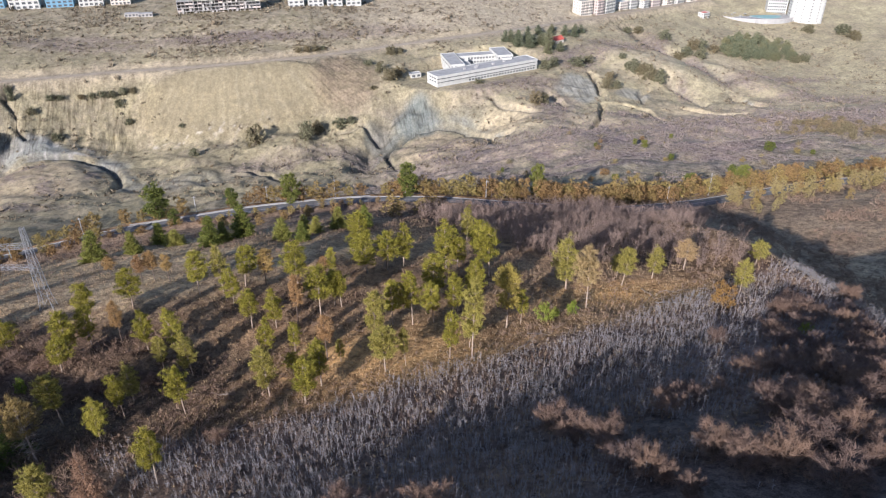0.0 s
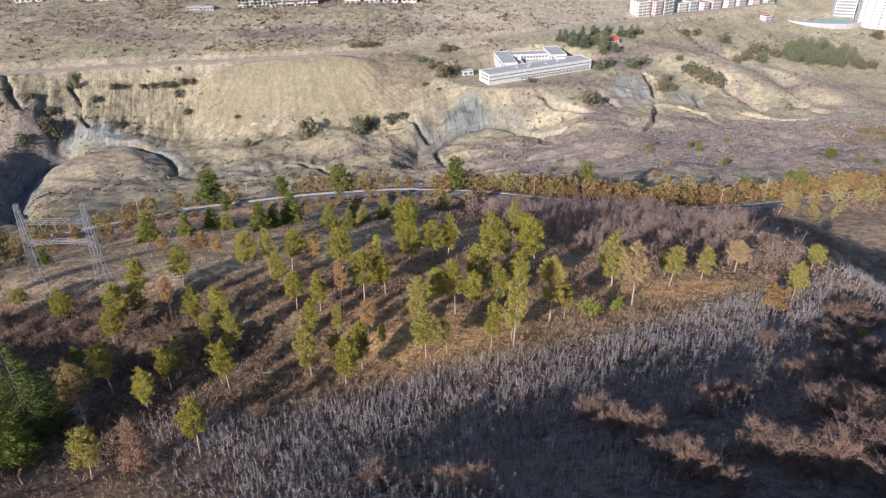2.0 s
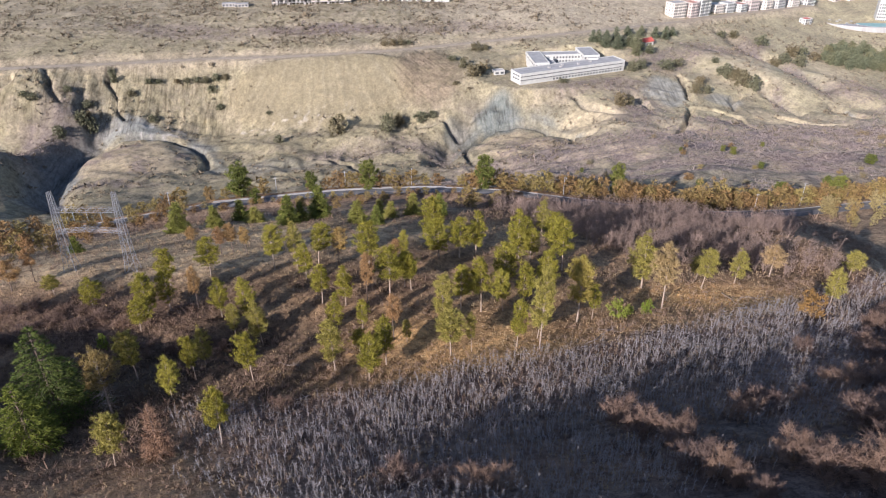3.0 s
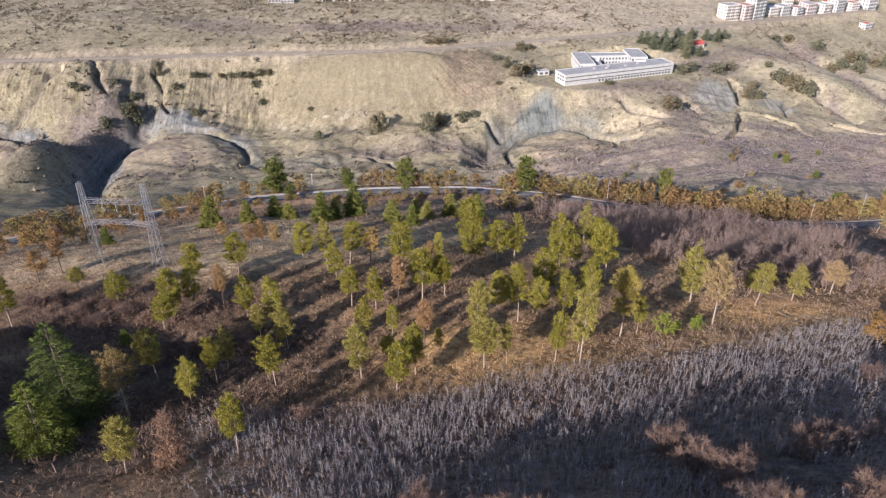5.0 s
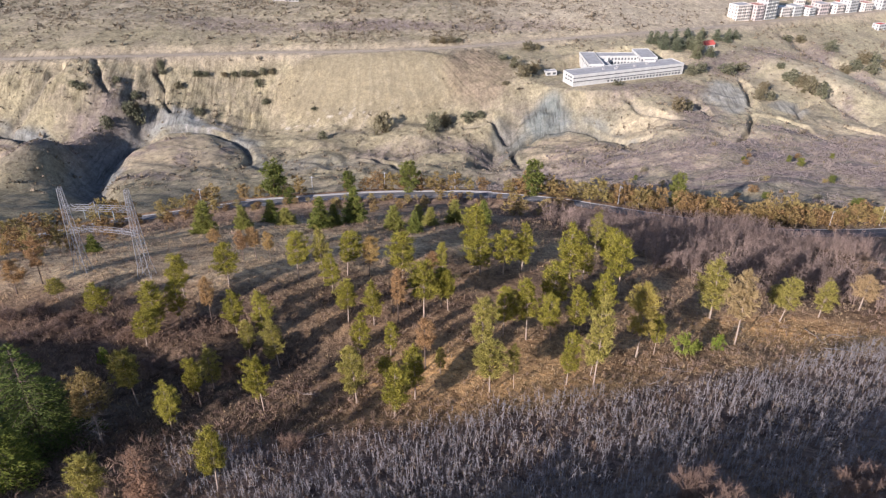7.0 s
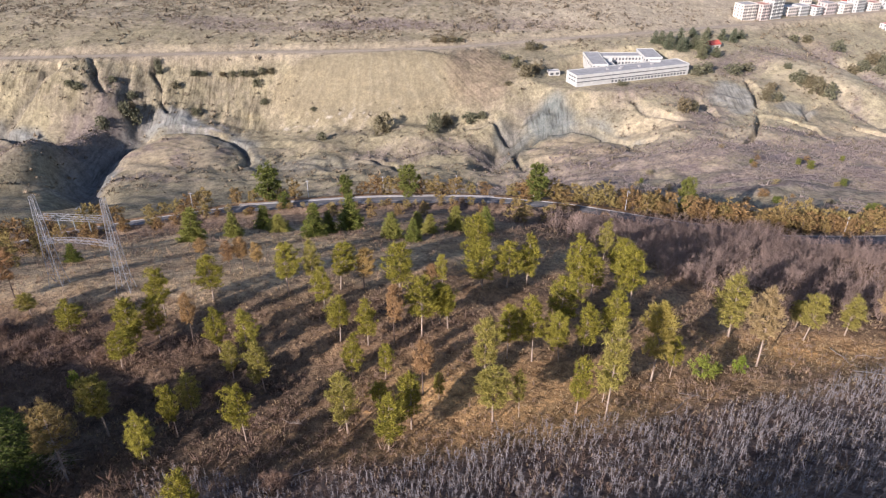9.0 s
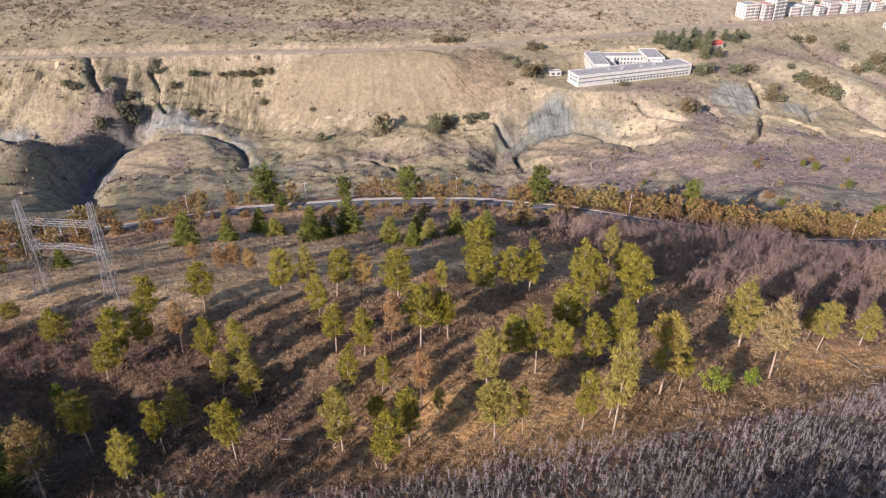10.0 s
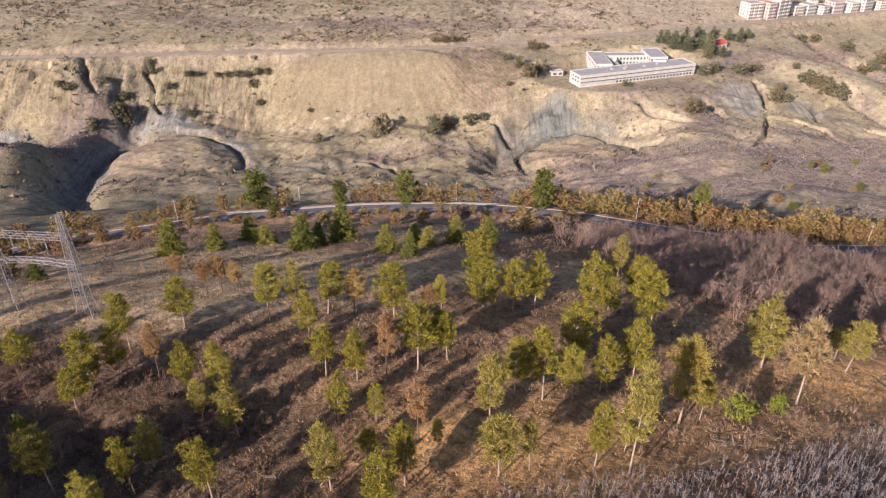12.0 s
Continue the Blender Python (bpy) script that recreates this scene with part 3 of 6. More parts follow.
    band = vnoise(x + 0.5 * y, 4.5 * y, 42, 37)
    c = lay(c, far * brush * (0.7 + 0.5 * n5 + 0.3 * n4), (0.305, 0.25, 0.226))
    c = lay(c, far * brush * step01(1.5 * band + 0.6 * n4 - 0.3) * 0.85, (0.54, 0.455, 0.325))
    floor_band = np.exp(-(((y - 428 - 0.1 * (x - 150)) / 30) ** 2)) * step01((x - 10) / 60)
    c = lay(c, floor_band * (0.6 + 0.4 * n2), (0.315, 0.26, 0.232))
    upper = step01((y - 612 - 0.25 * np.maximum(x, 0)) / 25) * step01((340 - x) / 60)
    c = lay(c, far * upper * (0.4 + 0.4 * n2 + 0.4 * n4), (0.36, 0.318, 0.228))
    c = lay(c, far * upper * step01((x + 20) / 120) * 0.65, (0.55, 0.477, 0.345))
    sand = np.exp(-spot(x, y, 345, 600, 75, 45, 35) ** 3) + np.exp(-spot(x, y, 180, 500, 30, 14, 0) ** 2) + np.exp(-spot(x, y, 118, 520, 18, 26, 0) ** 2)
    c = lay(c, sand * (0.2 + 0.2 * n4), (0.42, 0.37, 0.265))
    # purple-brown bare scrub that hides the soil
    for cx, cy, rx, ry, turn, k in SCRUBLAND:
        s = spot(x + 5 * n2, y + 5 * n1, cx, cy, rx, ry, turn)
        c = lay(c, k * np.exp(-s**2) * (0.75 + 0.35 * n4), (0.212, 0.174, 0.165))
    for cx, cy, rx, ry, turn in LAWNS:
        s = spot(x + 4 * n2, y + 4 * n1, cx, cy, rx, ry, turn)
        c = lay(c, 0.75 * np.exp(-s**2) * (0.9 + 0.3 * n4), (0.47, 0.402, 0.272))
    # grey clay, and in the west hollow its bluish shade as a tint
    for cx, cy, rx, ry, turn, k in CLAYS_AND_SHADE:
        s = spot(x + 4 * n2, y + 4 * n1, cx, cy, rx, ry, turn)
        c = lay(c, k * np.exp(-s**4) * (0.95 + 0.15 * n4), (0.21, 0.222, 0.21) if cx < 40 else (0.16, 0.178, 0.162) if cx < 180 else (0.33, 0.328, 0.28))
    c = lay(c, np.exp(-spot(x, y, -190, 528, 22, 8, 5)) * step01(vnoise(x, y, 3.4, 33) * 2), (0.6, 0.58, 0.52))
    dome = 1 - step01((np.sqrt(spot(x, y, -60, 566, 80, 33, 0)) - 0.86) / 0.24)
    ray = np.arctan2(x + 62, 650 - y)
    c = lay(c, dome, (0.268, 0.234, 0.15))
    c = lay(c, dome * step01(0.9 * vnoise(ray * 66, 0.03 * y, 1.0, 35) + 0.35 * n4 - 0.1) * 0.45, (0.35, 0.314, 0.216))
    c = lay(c, dome * step01(1.1 * vnoise(ray * 46, 0.025 * y, 1.0, 36) - 0.35) * 0.4, (0.27, 0.225, 0.14))
    foot = np.exp(-(((y - 541 - 0.02 * x) / 5) ** 2)) * step01((x + 135) / 10) * step01((-30 - x) / 20)
    c = lay(c, foot * step01(2.4 * n6 + 0.5 * n4 - 0.9) * 0.6, (0.55, 0.52, 0.45))
    plough = np.exp(-spot(x, y, 27, 568, 27, 36, 12) ** 4)
    c = lay(c, plough * (0.72 + 0.2 * n4 + 0.2 * np.sin(1.7 * (x + 0.8 * (y - 568) + 1.2 * vnoise(x, y, 22, 16)))), (0.235, 0.19, 0.135))
    d, _ = along(x, y, TERRACE_ROAD)
    c = lay(c, np.exp(-((d / 12) ** 4)) * 0.7, (0.4, 0.345, 0.255))
    # greyer and darker along each far channel
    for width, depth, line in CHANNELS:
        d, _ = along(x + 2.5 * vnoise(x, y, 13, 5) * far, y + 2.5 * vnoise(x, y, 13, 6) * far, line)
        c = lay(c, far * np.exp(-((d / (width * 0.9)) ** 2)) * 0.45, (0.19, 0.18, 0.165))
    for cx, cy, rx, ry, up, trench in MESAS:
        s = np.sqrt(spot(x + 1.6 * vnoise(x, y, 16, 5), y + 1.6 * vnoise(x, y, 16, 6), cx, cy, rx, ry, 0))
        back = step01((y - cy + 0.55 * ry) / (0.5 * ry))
        c = lay(c, (1 - step01((s - 0.7) / 0.25)) * (0.7 + 0.2 * n2), (0.44, 0.37, 0.25))
        c = lay(c, (1 - step01((s - 0.75) / 0.2)) * step01(1.7 * n2 + 0.7 * n4 - 0.3) * 0.55, (0.22, 0.178, 0.17))
        # dark band that puts the trench's shade into the colour
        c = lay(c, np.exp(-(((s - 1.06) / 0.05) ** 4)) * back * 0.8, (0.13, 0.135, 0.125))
        c = lay(c, np.exp(-(((s - 1.25) / 0.13) ** 2)) * back * 0.55 * step01(0.6 + n2), (0.235, 0.255, 0.24))
    c = c * (1 + far * (0.2 * n4 + 0.16 * n6) * (1 - 0.75 * dome))[:, None]
    spur = np.exp(-spot(x, y, -266, 478, 22, 62, -17) ** 2)
    c = lay(c, spur * (0.75 + 0.3 * n4), (0.205, 0.18, 0.155))
    # rills: bare faces that rain has scored
    face = np.exp(-(((y - 556 + 8 * np.sin(x / 60)) / 30) ** 4)) * step01((x + 460) / 40) * step01((70 - x) / 30) * (1 - 0.8 * step01((x + 150) / 25))
    for cx, cy, rx, ry, turn, k in CLAYS_AND_SHADE:
        face = np.maximum(face, k * np.exp(-spot(x, y, cx, cy, rx, ry, turn) ** 2))
    return c, far * np.clip(face, 0, 1)


def ribbon(name, line, half, lift, material, label, shift=0.0, parent=None, kind="structure", thick=0.0):
    """A strip along a line of points, laid over the ground."""
    pts = np.array(line, float)
    seg = np.r_[0, np.cumsum(np.hypot(*np.diff(pts[:, :2], axis=0).T))]
    s = np.arange(0, seg[-1], 3.0)
    p = np.stack([np.interp(s, seg, pts[:, k]) for k in range(3)], 1)
    for _ in range(6):
        p[1:-1] = (p[:-2] + 2 * p[1:-1] + p[2:]) / 4
    t = np.gradient(p[:, :2], axis=0)
    t /= np.linalg.norm(t, axis=1)[:, None]
    nrm = np.stack([-t[:, 1], t[:, 0]], 1)
    bm = bmesh.new()
    rows = []
    for q, m in zip(p, nrm):
        a, b = q[:2] + m * (shift + half), q[:2] + m * (shift - half)
        tops = [bm.verts.new((*a, q[2] + lift)), bm.verts.new((*b, q[2] + lift))]
        feet = [bm.verts.new((*b, q[2] + lift - thick)), bm.verts.new((*a, q[2] + lift - thick))]
        rows.append(tops + feet)
    for r, u in zip(rows[:-1], rows[1:]):
        for k in range(4):
            bm.faces.new((r[k], r[(k + 1) % 4], u[(k + 1) % 4], u[k]))
    bm.faces.new(rows[0]), bm.faces.new(rows[-1][::-1])
    bmesh.ops.recalc_face_normals(bm, faces=bm.faces)
    ob = part(name, bm, material, parent)
    return tagged(ob, label, "road", kind=kind)


ground()
ribbon("road", ROAD, 2.8, 0.06, M_ASPHALT, "grey asphalt valley road below the pine hill", thick=0.6)
ribbon("kerb", ROAD, 0.16, 0.2, M_KERB, "pale concrete kerb along the valley road", 2.98, thick=0.6)
ribbon("guard_wall", ROAD[5:9], 0.12, 0.28, M_WALL, "low pale concrete guard wall along the road's valley edge", 3.7, thick=1.4)
ribbon("road_marking", ROAD, 0.09, 0.07, M_LINE, "faded white centre line on the asphalt road", thick=0.03)
ribbon("terrace_road", TERRACE_ROAD, 3.4, 0.08, M_DUST, "dusty pale road along the far terrace", thick=0.6)

# ---- plants ----
RNG = np.random.default_rng(7)


def unit(v):
    return v / np.maximum(np.linalg.norm(v, axis=-1, keepdims=True), 1e-9)


def tufts(centres, count, length, width, lift=0.3, out=None, spread=0.18, rng=RNG):
    """Pointed blades that bristle from each centre: (n * count, 3, 3)."""
    c = np.repeat(np.asarray(centres, float), count, 0)
    d = rng.normal(size=c.shape)
    if out is not None:
        d += 1.1 * np.repeat(unit(np.asarray(out, float)), count, 0)
    d[:, 2] += lift
    d = unit(d)
    c = c + rng.normal(size=c.shape) * spread
    side = unit(np.cross(d, rng.normal(size=c.shape))) * width * rng.uniform(0.6, 1.3, (len(c), 1))
    far = d * length * rng.uniform(0.6, 1.3, (len(c), 1))
    return np.stack([c - side, c + side, c + far], 1)


def twigs(base, tip, width):
    """Thin tapered blades from base to tip."""
    base, tip = np.asarray(base, float), np.asarray(tip, float)
    side = unit(np.cross(tip - base, RNG.normal(size=base.shape))) * np.reshape(width, (-1, 1))
    return np.stack([base - side, base + side, tip], 1)


def tube(bm, points, radii, sides=6):
    """A tapered limb through points."""
    rings = []
    for k, (p, r) in enumerate(zip(points, radii)):
        d = Vector(points[min(k + 1, len(points) - 1)]) - Vector(points[max(k - 1, 0)])
        q = d.to_track_quat("Z", "Y")
        rings.append([bm.verts.new(Vector(p) + q @ Vector((r * math.cos(a), r * math.sin(a), 0))) for a in (2 * math.pi * i / sides for i in range(sides))])
    for a, b in zip(rings[:-1], rings[1:]):
        for i in range(sides):
            bm.faces.new((a[i], a[(i + 1) % sides], b[(i + 1) % sides], b[i]))
    bm.faces.new(rings[-1])
    bm.faces.new(rings[0][::-1])


def stand(name, label, category, group=""):
    """The foot of a plant, which carries its parts."""
    return tagged(new(name), label, category, group)


def pompoms(centres, outs, count, radius, width, rng):
    """Tufted pads of needles: blades that fan up and outwards from each centre."""
    n = len(centres)
    c = np.repeat(np.asarray(centres, float), count, 0)
    d = unit(rng.normal(size=c.shape) * (1, 1, 0.8) + 1.15 * np.repeat(unit(np.asarray(outs, float)), count, 0))
    r = np.repeat(radius * rng.uniform(0.6, 1.35, n), count)[:, None]
    base = c + rng.normal(size=c.shape) * r * (0.33, 0.33, 0.2)
    side = unit(np.cross(d, rng.normal(size=c.shape))) * width * rng.uniform(0.6, 1.4, (len(c), 1))
    return np.stack([base - side, base + side, base + d * r * rng.uniform(0.6, 1.25, (len(c), 1))], 1)


def pine(name, label, needles, bark, seed, low=0.45, reach=2.1, full=1.0, lean=0.3, bare=0.12, spread=1.3, shape=(0.66, 1.0, 0.82, 0.5, 0.12)):
    """A pine 10 m high with a bent trunk, whorls of limbs and rounded pads of needles."""
    rng = np.random.default_rng(seed)
    ob = stand(name, label, "pine tree", "pines of the hillside grove")
    bm = bmesh.new()
    bend = rng.uniform(-lean, lean, 2)
    axis = lambda s: np.array((bend[0] * math.sin(2.2 * s) + 0.4 * bend[1] * s, bend[1] * math.sin(2.6 * s), 10 * s))  # noqa: E731
    steps = np.linspace(-0.04, 0.97, 8)
    tube(bm, [axis(s) for s in steps], [0.14 * (1 - 0.8 * max(s, 0)) + (0.05 if s < 0.02 else 0) for s in steps], 6)
    centres, outs = [], []
    whorls = int(round(11 * full)) + seed % 2
    lop = rng.uniform(0, 6.28)
    for k in range(whorls):
        v = k / (whorls - 1)
        turn = rng.uniform(0, 6.28)
        arms = 6 if v < 0.7 else 4
        for j in range(arms):
            if rng.uniform() < 0.12 * (1.6 - v):
                continue
            s = low + (0.95 - low) * v + rng.uniform(-0.015, 0.015)
            a = turn + j * 6.283 / arms + rng.uniform(-0.3, 0.3)
            r = reach * float(np.interp(v, (0, 0.2, 0.5, 0.8, 1), shape)) * rng.uniform(0.65, 1.12) * (1 + 0.25 * math.cos(a - lop))
            d = np.array((math.cos(a), math.sin(a), rng.uniform(0.1, 0.35) + 0.7 * v))
            p0 = axis(s)
            tube(bm, [p0, p0 + d * r * 0.55 + (0, 0, -0.08), p0 + d * r], [0.045, 0.03, 0.01], 3)
            for u in np.linspace(0.42, 1.0, max(1, int(1.4 + r * 1.3))):
                for _ in range(2 if u > 0.7 and r > 1.0 else 1):
                    wide = np.array((-math.sin(a), math.cos(a), 0)) * rng.normal() * 0.3 * r * u
                    centres.append(p0 + d * r * u + wide + (0, 0, rng.uniform(-0.05, 0.25)))
                    outs.append(d * (1, 1, 0.3) * 0.7 + (0, 0, 1.0))
    for _ in range(5):
        centres.append(axis(0.96) + rng.normal(size=3) * (0.22, 0.22, 0.3))
        outs.append((0, 0, 1))
    for _ in range(int(24 * bare)):
        s, a = rng.uniform(0.15, low + 0.05), rng.uniform(0, 6.28)
        d = np.array((math.cos(a), math.sin(a), rng.uniform(-0.3, 0.2))) * rng.uniform(0.4, spread)
        tube(bm, [axis(s), axis(s) + d], [0.025, 0.008], 3)
    part("trunk", bm, bark, ob, smooth=True)
    soup("crown", pompoms(centres, outs, 32, 0.5, 0.038, rng), needles, ob)
    return ob


def cone_tree(name, label, category, group, needles, seed, reach=2.0, layers=26, drop=0.12, tall=10.0, per=12, dense=3.0, bark=None, blade=0.5):
    """A conifer that is clothed to the ground, in layers of boughs."""
    rng = np.random.default_rng(seed)
    ob = stand(name, label, category, group)
    bm = bmesh.new()
    tube(bm, [(0, 0, -0.4), (0.05, 0, tall * 0.5), (0, 0, tall * 0.97)], [0.24, 0.14, 0.02], 6)
    centres, outs = [], []
    for k in range(layers):
        v = k / layers
        z = tall * (0.05 + 0.92 * v)
        r0 = reach * (1 - v) ** 0.8 * (0.9 + 0.1 * math.sin(5 * k)) + 0.15
        for b in range(max(3, int(8 * (1 - v)))):
            a = k * 1.3 + b * 6.283 / max(3, int(8 * (1 - v))) + rng.uniform(-0.3, 0.3)
            r = r0 * rng.uniform(0.65, 1.15)
            d = np.array((math.cos(a), math.sin(a), -drop))
            tube(bm, [(0, 0, z), tuple(d * r * 0.9 + (0, 0, z))], [0.03, 0.01], 3)
            for u in np.linspace(0.35, 1.0, 2 + int(r * dense)):
                centres.append(d * r * u + (0, 0, z) + rng.normal(size=3) * 0.14 * (1 + r * 0.25))
                outs.append(d + (0, 0, 0.15))
    part("trunk", bm, bark or M_DARKBARK, ob, smooth=True)
    t = tufts(centres, per, blade, blade * 0.13, 0.15, outs, 0.13, rng)
    t[:, :, 2] = np.maximum(t[:, :, 2], 0.03)
    soup("crown", t, needles, ob)
    return ob


def cedar(name, label, needles, seed, reach, tall, layers=13, boughs=9):
    """A cedar: tiers of flat, feathery boughs that bow at their tips, with gaps between the tiers."""
    rng = np.random.default_rng(seed)
    ob = stand(name, label, "cedar tree")
    bm = bmesh.new()
    tube(bm, [(0, 0, -0.4), (0.1, 0, tall * 0.5), (0, 0, tall * 0.97)], [0.3, 0.18, 0.02], 7)
    base, tip = [], []
    for k in range(layers):
        v = k / (layers - 1)
        z = tall * (0.05 + 0.9 * v)
        for j in range(max(4, int(boughs * (1.15 - v)))):
            a = 2.4 * k + j * 6.283 / max(4, int(boughs * (1.15 - v))) + rng.uniform(-0.3, 0.3)
            r = (reach * (1 - v) ** 0.75 * rng.uniform(0.62, 1.12) + 0.5)
            d, e = np.array((math.cos(a), math.sin(a), 0.0)), np.array((-math.sin(a), math.cos(a), 0.0))
            lift = rng.uniform(0.02, 0.22) + 0.35 * v
            at = lambda u: d * r * u + (0, 0, z + r * (lift * u - (0.2 + lift * 0.5) * u * u) + 0.0)  # noqa: E731
            tube(bm, [at(0.0), at(0.5), at(0.95)], [0.06, 0.035, 0.01], 3)
            n = int(34 * r + 30)
            u = rng.uniform(0.15, 1.0, n) ** 0.8
            side = rng.normal(size=n) * 0.2 * r * (1.1 - 0.7 * u)
            p = np.stack([at(q) for q in u]) + side[:, None] * e + np.stack([np.zeros(n), np.zeros(n), rng.normal(size=n) * 0.09 - 0.1 * np.abs(side)], 1)
            way = d * 0.8 + np.sign(side)[:, None] * e * rng.uniform(0.1, 1.0, (n, 1)) + rng.normal(size=(n, 3)) * (0.25, 0.25, 0.3) + (0, 0, 0.12)
            base.append(p), tip.append(p + unit(way) * rng.uniform(0.3, 0.65, (n, 1)))
    part("trunk", bm, M_DARKBARK, ob, smooth=True)
    base, tip = np.concatenate(base), np.concatenate(tip)
    soup("crown", twigs(base, tip, 0.06 * rng.uniform(0.7, 1.3, len(base))), needles, ob)
    return ob


def round_tree(name, label, category, group, needles, seed, lumps=7, reach=2.0, tall=6.0, low=0.2, clumps=80, per=12, length=0.5, width=0.1):
    """A bushy tree: a short trunk, limbs and a crown of uneven lumps."""
    rng = np.random.default_rng(seed)
    ob = stand(name, label, category, group)
    bm = bmesh.new()
    tube(bm, [(0, 0, -0.4), (0.1, 0.05, tall * 0.4), (0, 0, tall * 0.85)], [0.16, 0.1, 0.03], 6)
    centres, outs = [], []
    for k in range(lumps):
        a, s = k * 2.4 + rng.uniform(-0.5, 0.5), low + (0.92 - low) * (k + 0.5) / lumps
        r = reach * math.sin(math.pi * min(0.9, 0.25 + 0.65 * (s - low) / (1 - low))) * 0.55
        c = np.array((math.cos(a) * r, math.sin(a) * r, tall * s))
        tube(bm, [(0, 0, max(0.3, tall * (s - 0.2))), tuple(c)], [0.05, 0.015], 3)
        d = unit(rng.normal(size=(clumps // lumps, 3)))
        size = reach * rng.uniform(0.4, 0.62)
        centres += list(c + d * size * (1, 1, 0.85) * rng.uniform(0.6, 1.05, (len(d), 1)))
        outs += list(d + (0, 0, 0.25))
    part("trunk", bm, M_DARKBARK, ob, smooth=True)
    t = tufts(centres, per, length, width, 0.3, outs, 0.15, rng)
    t[:, :, 2] = np.maximum(t[:, :, 2], 0.05)
    soup("crown", t, needles, ob)
    return ob


def bare_plant(name, label, category, group, material, seed, tall=2.5, wide=2.2, stems=30, per=62, thick=0.014):
    """A leafless shrub: stems that arch out to a dome and end in sprays of fine twigs."""
    rng = np.random.default_rng(seed)
    ob = stand(name, label, category, group)
    bm = bmesh.new()
    base, tips = [], []
    for k in range(stems):
        a, v = k * 2.4 + rng.uniform(-0.4, 0.4), math.sqrt((k + 0.5) / stems)
        lump = 0.82 + 0.18 * math.sin(3 * a + seed) + rng.uniform(-0.12, 0.1)
        end = np.array((math.cos(a) * wide * 0.6 * v, math.sin(a) * wide * 0.6 * v, tall * (1 - 0.75 * v ** 2.2))) * lump
        foot = np.array((*(end[:2] * 0.3), -0.15))
        mid = foot * 0.45 + end * 0.55 + (0, 0, 0.18 * tall * v)
        tube(bm, [foot, mid, end], [0.024, 0.016, 0.004], 3)
        for _ in range(per):
            u = rng.uniform(0.1, 1.0)
            p = mid + (end - mid) * u if u > 0.25 else foot + (mid - foot) * rng.uniform(0.4, 1.0)
            d = unit(end * (1, 1, 0.5) + (0, 0, 0.35 * tall) + rng.normal(size=3) * 0.55 * tall)
            base.append(p + rng.normal(size=3) * 0.07)
            tips.append(p + d * rng.uniform(0.25, 0.7) * (0.75 + 0.1 * tall))
    part("woody_base", bm, material, ob)
    soup("crown", twigs(base, tips, thick * rng.uniform(0.7, 1.3, len(base))), material, ob)
    return ob


def plant(kinds, x, y, tall, wide, own_tall, own_wide, sink=0.12, tilt=3.0):
    """A copy of one of the kinds, set on the ground at that size."""
    k = kinds[int(RNG.integers(len(kinds)))]
    s, h = wide / own_wide, tall / own_tall
    m = Matrix.Translation((x, y, float(height(x, y)) - sink)) @ pose(0, 0, 0, RNG.uniform(-tilt, tilt), RNG.uniform(-tilt, tilt), RNG.uniform(0, 360)) @ Matrix.Diagonal((s, s, h, 1))
    return copy_thing(k, m)


def put_away(kinds):
    """Drop the patterns that the copies were made from."""
    for k in kinds:
        for o in (*k.children_recursive, k):
            bpy.data.objects.remove(o)


# Where the trees stand: x, y, height, width of the crown.
PINES_FRONT = (
    (-27.2, 65.4, 9.7, 3.8), (-39.2, 81.2, 9.1, 4.0), (-7.0, 83.2, 9.8, 5.1), (-27.0, 86.0, 10.8, 4.1), (-4.2, 88.0, 10.8, 4.1), (19.5, 91.4, 10.2, 3.8),
    (-9.0, 92.4, 4.7, 3.2), (-8.7, 98.9, 7.1, 2.8), (-76.9, 100.0, 11.6, 5.0), (-14.1, 100.4, 8.8, 3.9), (-50.1, 100.8, 7.1, 4.9), (36.3, 102.0, 8.4, 2.7),
    (-31.1, 104.6, 9.8, 4.2), (-49.7, 105.0, 10.3, 5.4), (-36.0, 105.0, 9.2, 4.2), (14.6, 105.2, 12.3, 4.4), (19.0, 105.5, 10.1, 4.4), (10.6, 105.7, 11.1, 4.4),
    (-36.9, 87.1, 9.7, 2.9), (-46.3, 107.2, 8.9, 4.2), (23.5, 108.1, 10.6, 4.5), (-61.4, 108.6, 6.9, 5.1),
)
PINES_BACK = (
    (-12.4, 108.8, 10.0, 4.1), (-17.1, 109.4, 8.7, 4.1), (28.6, 109.5, 12.4, 4.6), (-3.5, 111.1, 11.4, 5.7), (0.9, 113.6, 9.0, 4.0), (-47.7, 113.7, 10.5, 4.2),
    (-0.4, 115.3, 9.3, 4.5), (20.4, 115.6, 11.3, 6.8), (-21.3, 119.0, 8.9, 4.3), (-41.2, 119.5, 9.8, 5.1), (-28.4, 122.9, 11.2, 4.9), (-8.1, 125.8, 10.9, 6.6),
    (-19.3, 125.9, 10.4, 5.0), (36.0, 126.6, 13.1, 6.8), (-0.1, 128.5, 7.6, 2.7), (7.6, 129.2, 10.3, 6.7), (29.1, 130.6, 9.1, 5.2), (12.5, 130.8, 10.8, 5.9),
    (26.7, 131.4, 13.2, 6.9), (16.5, 132.3, 11.8, 5.3), (35.4, 135.4, 11.9, 5.8), (7.2, 138.3, 13.3, 6.7),
)
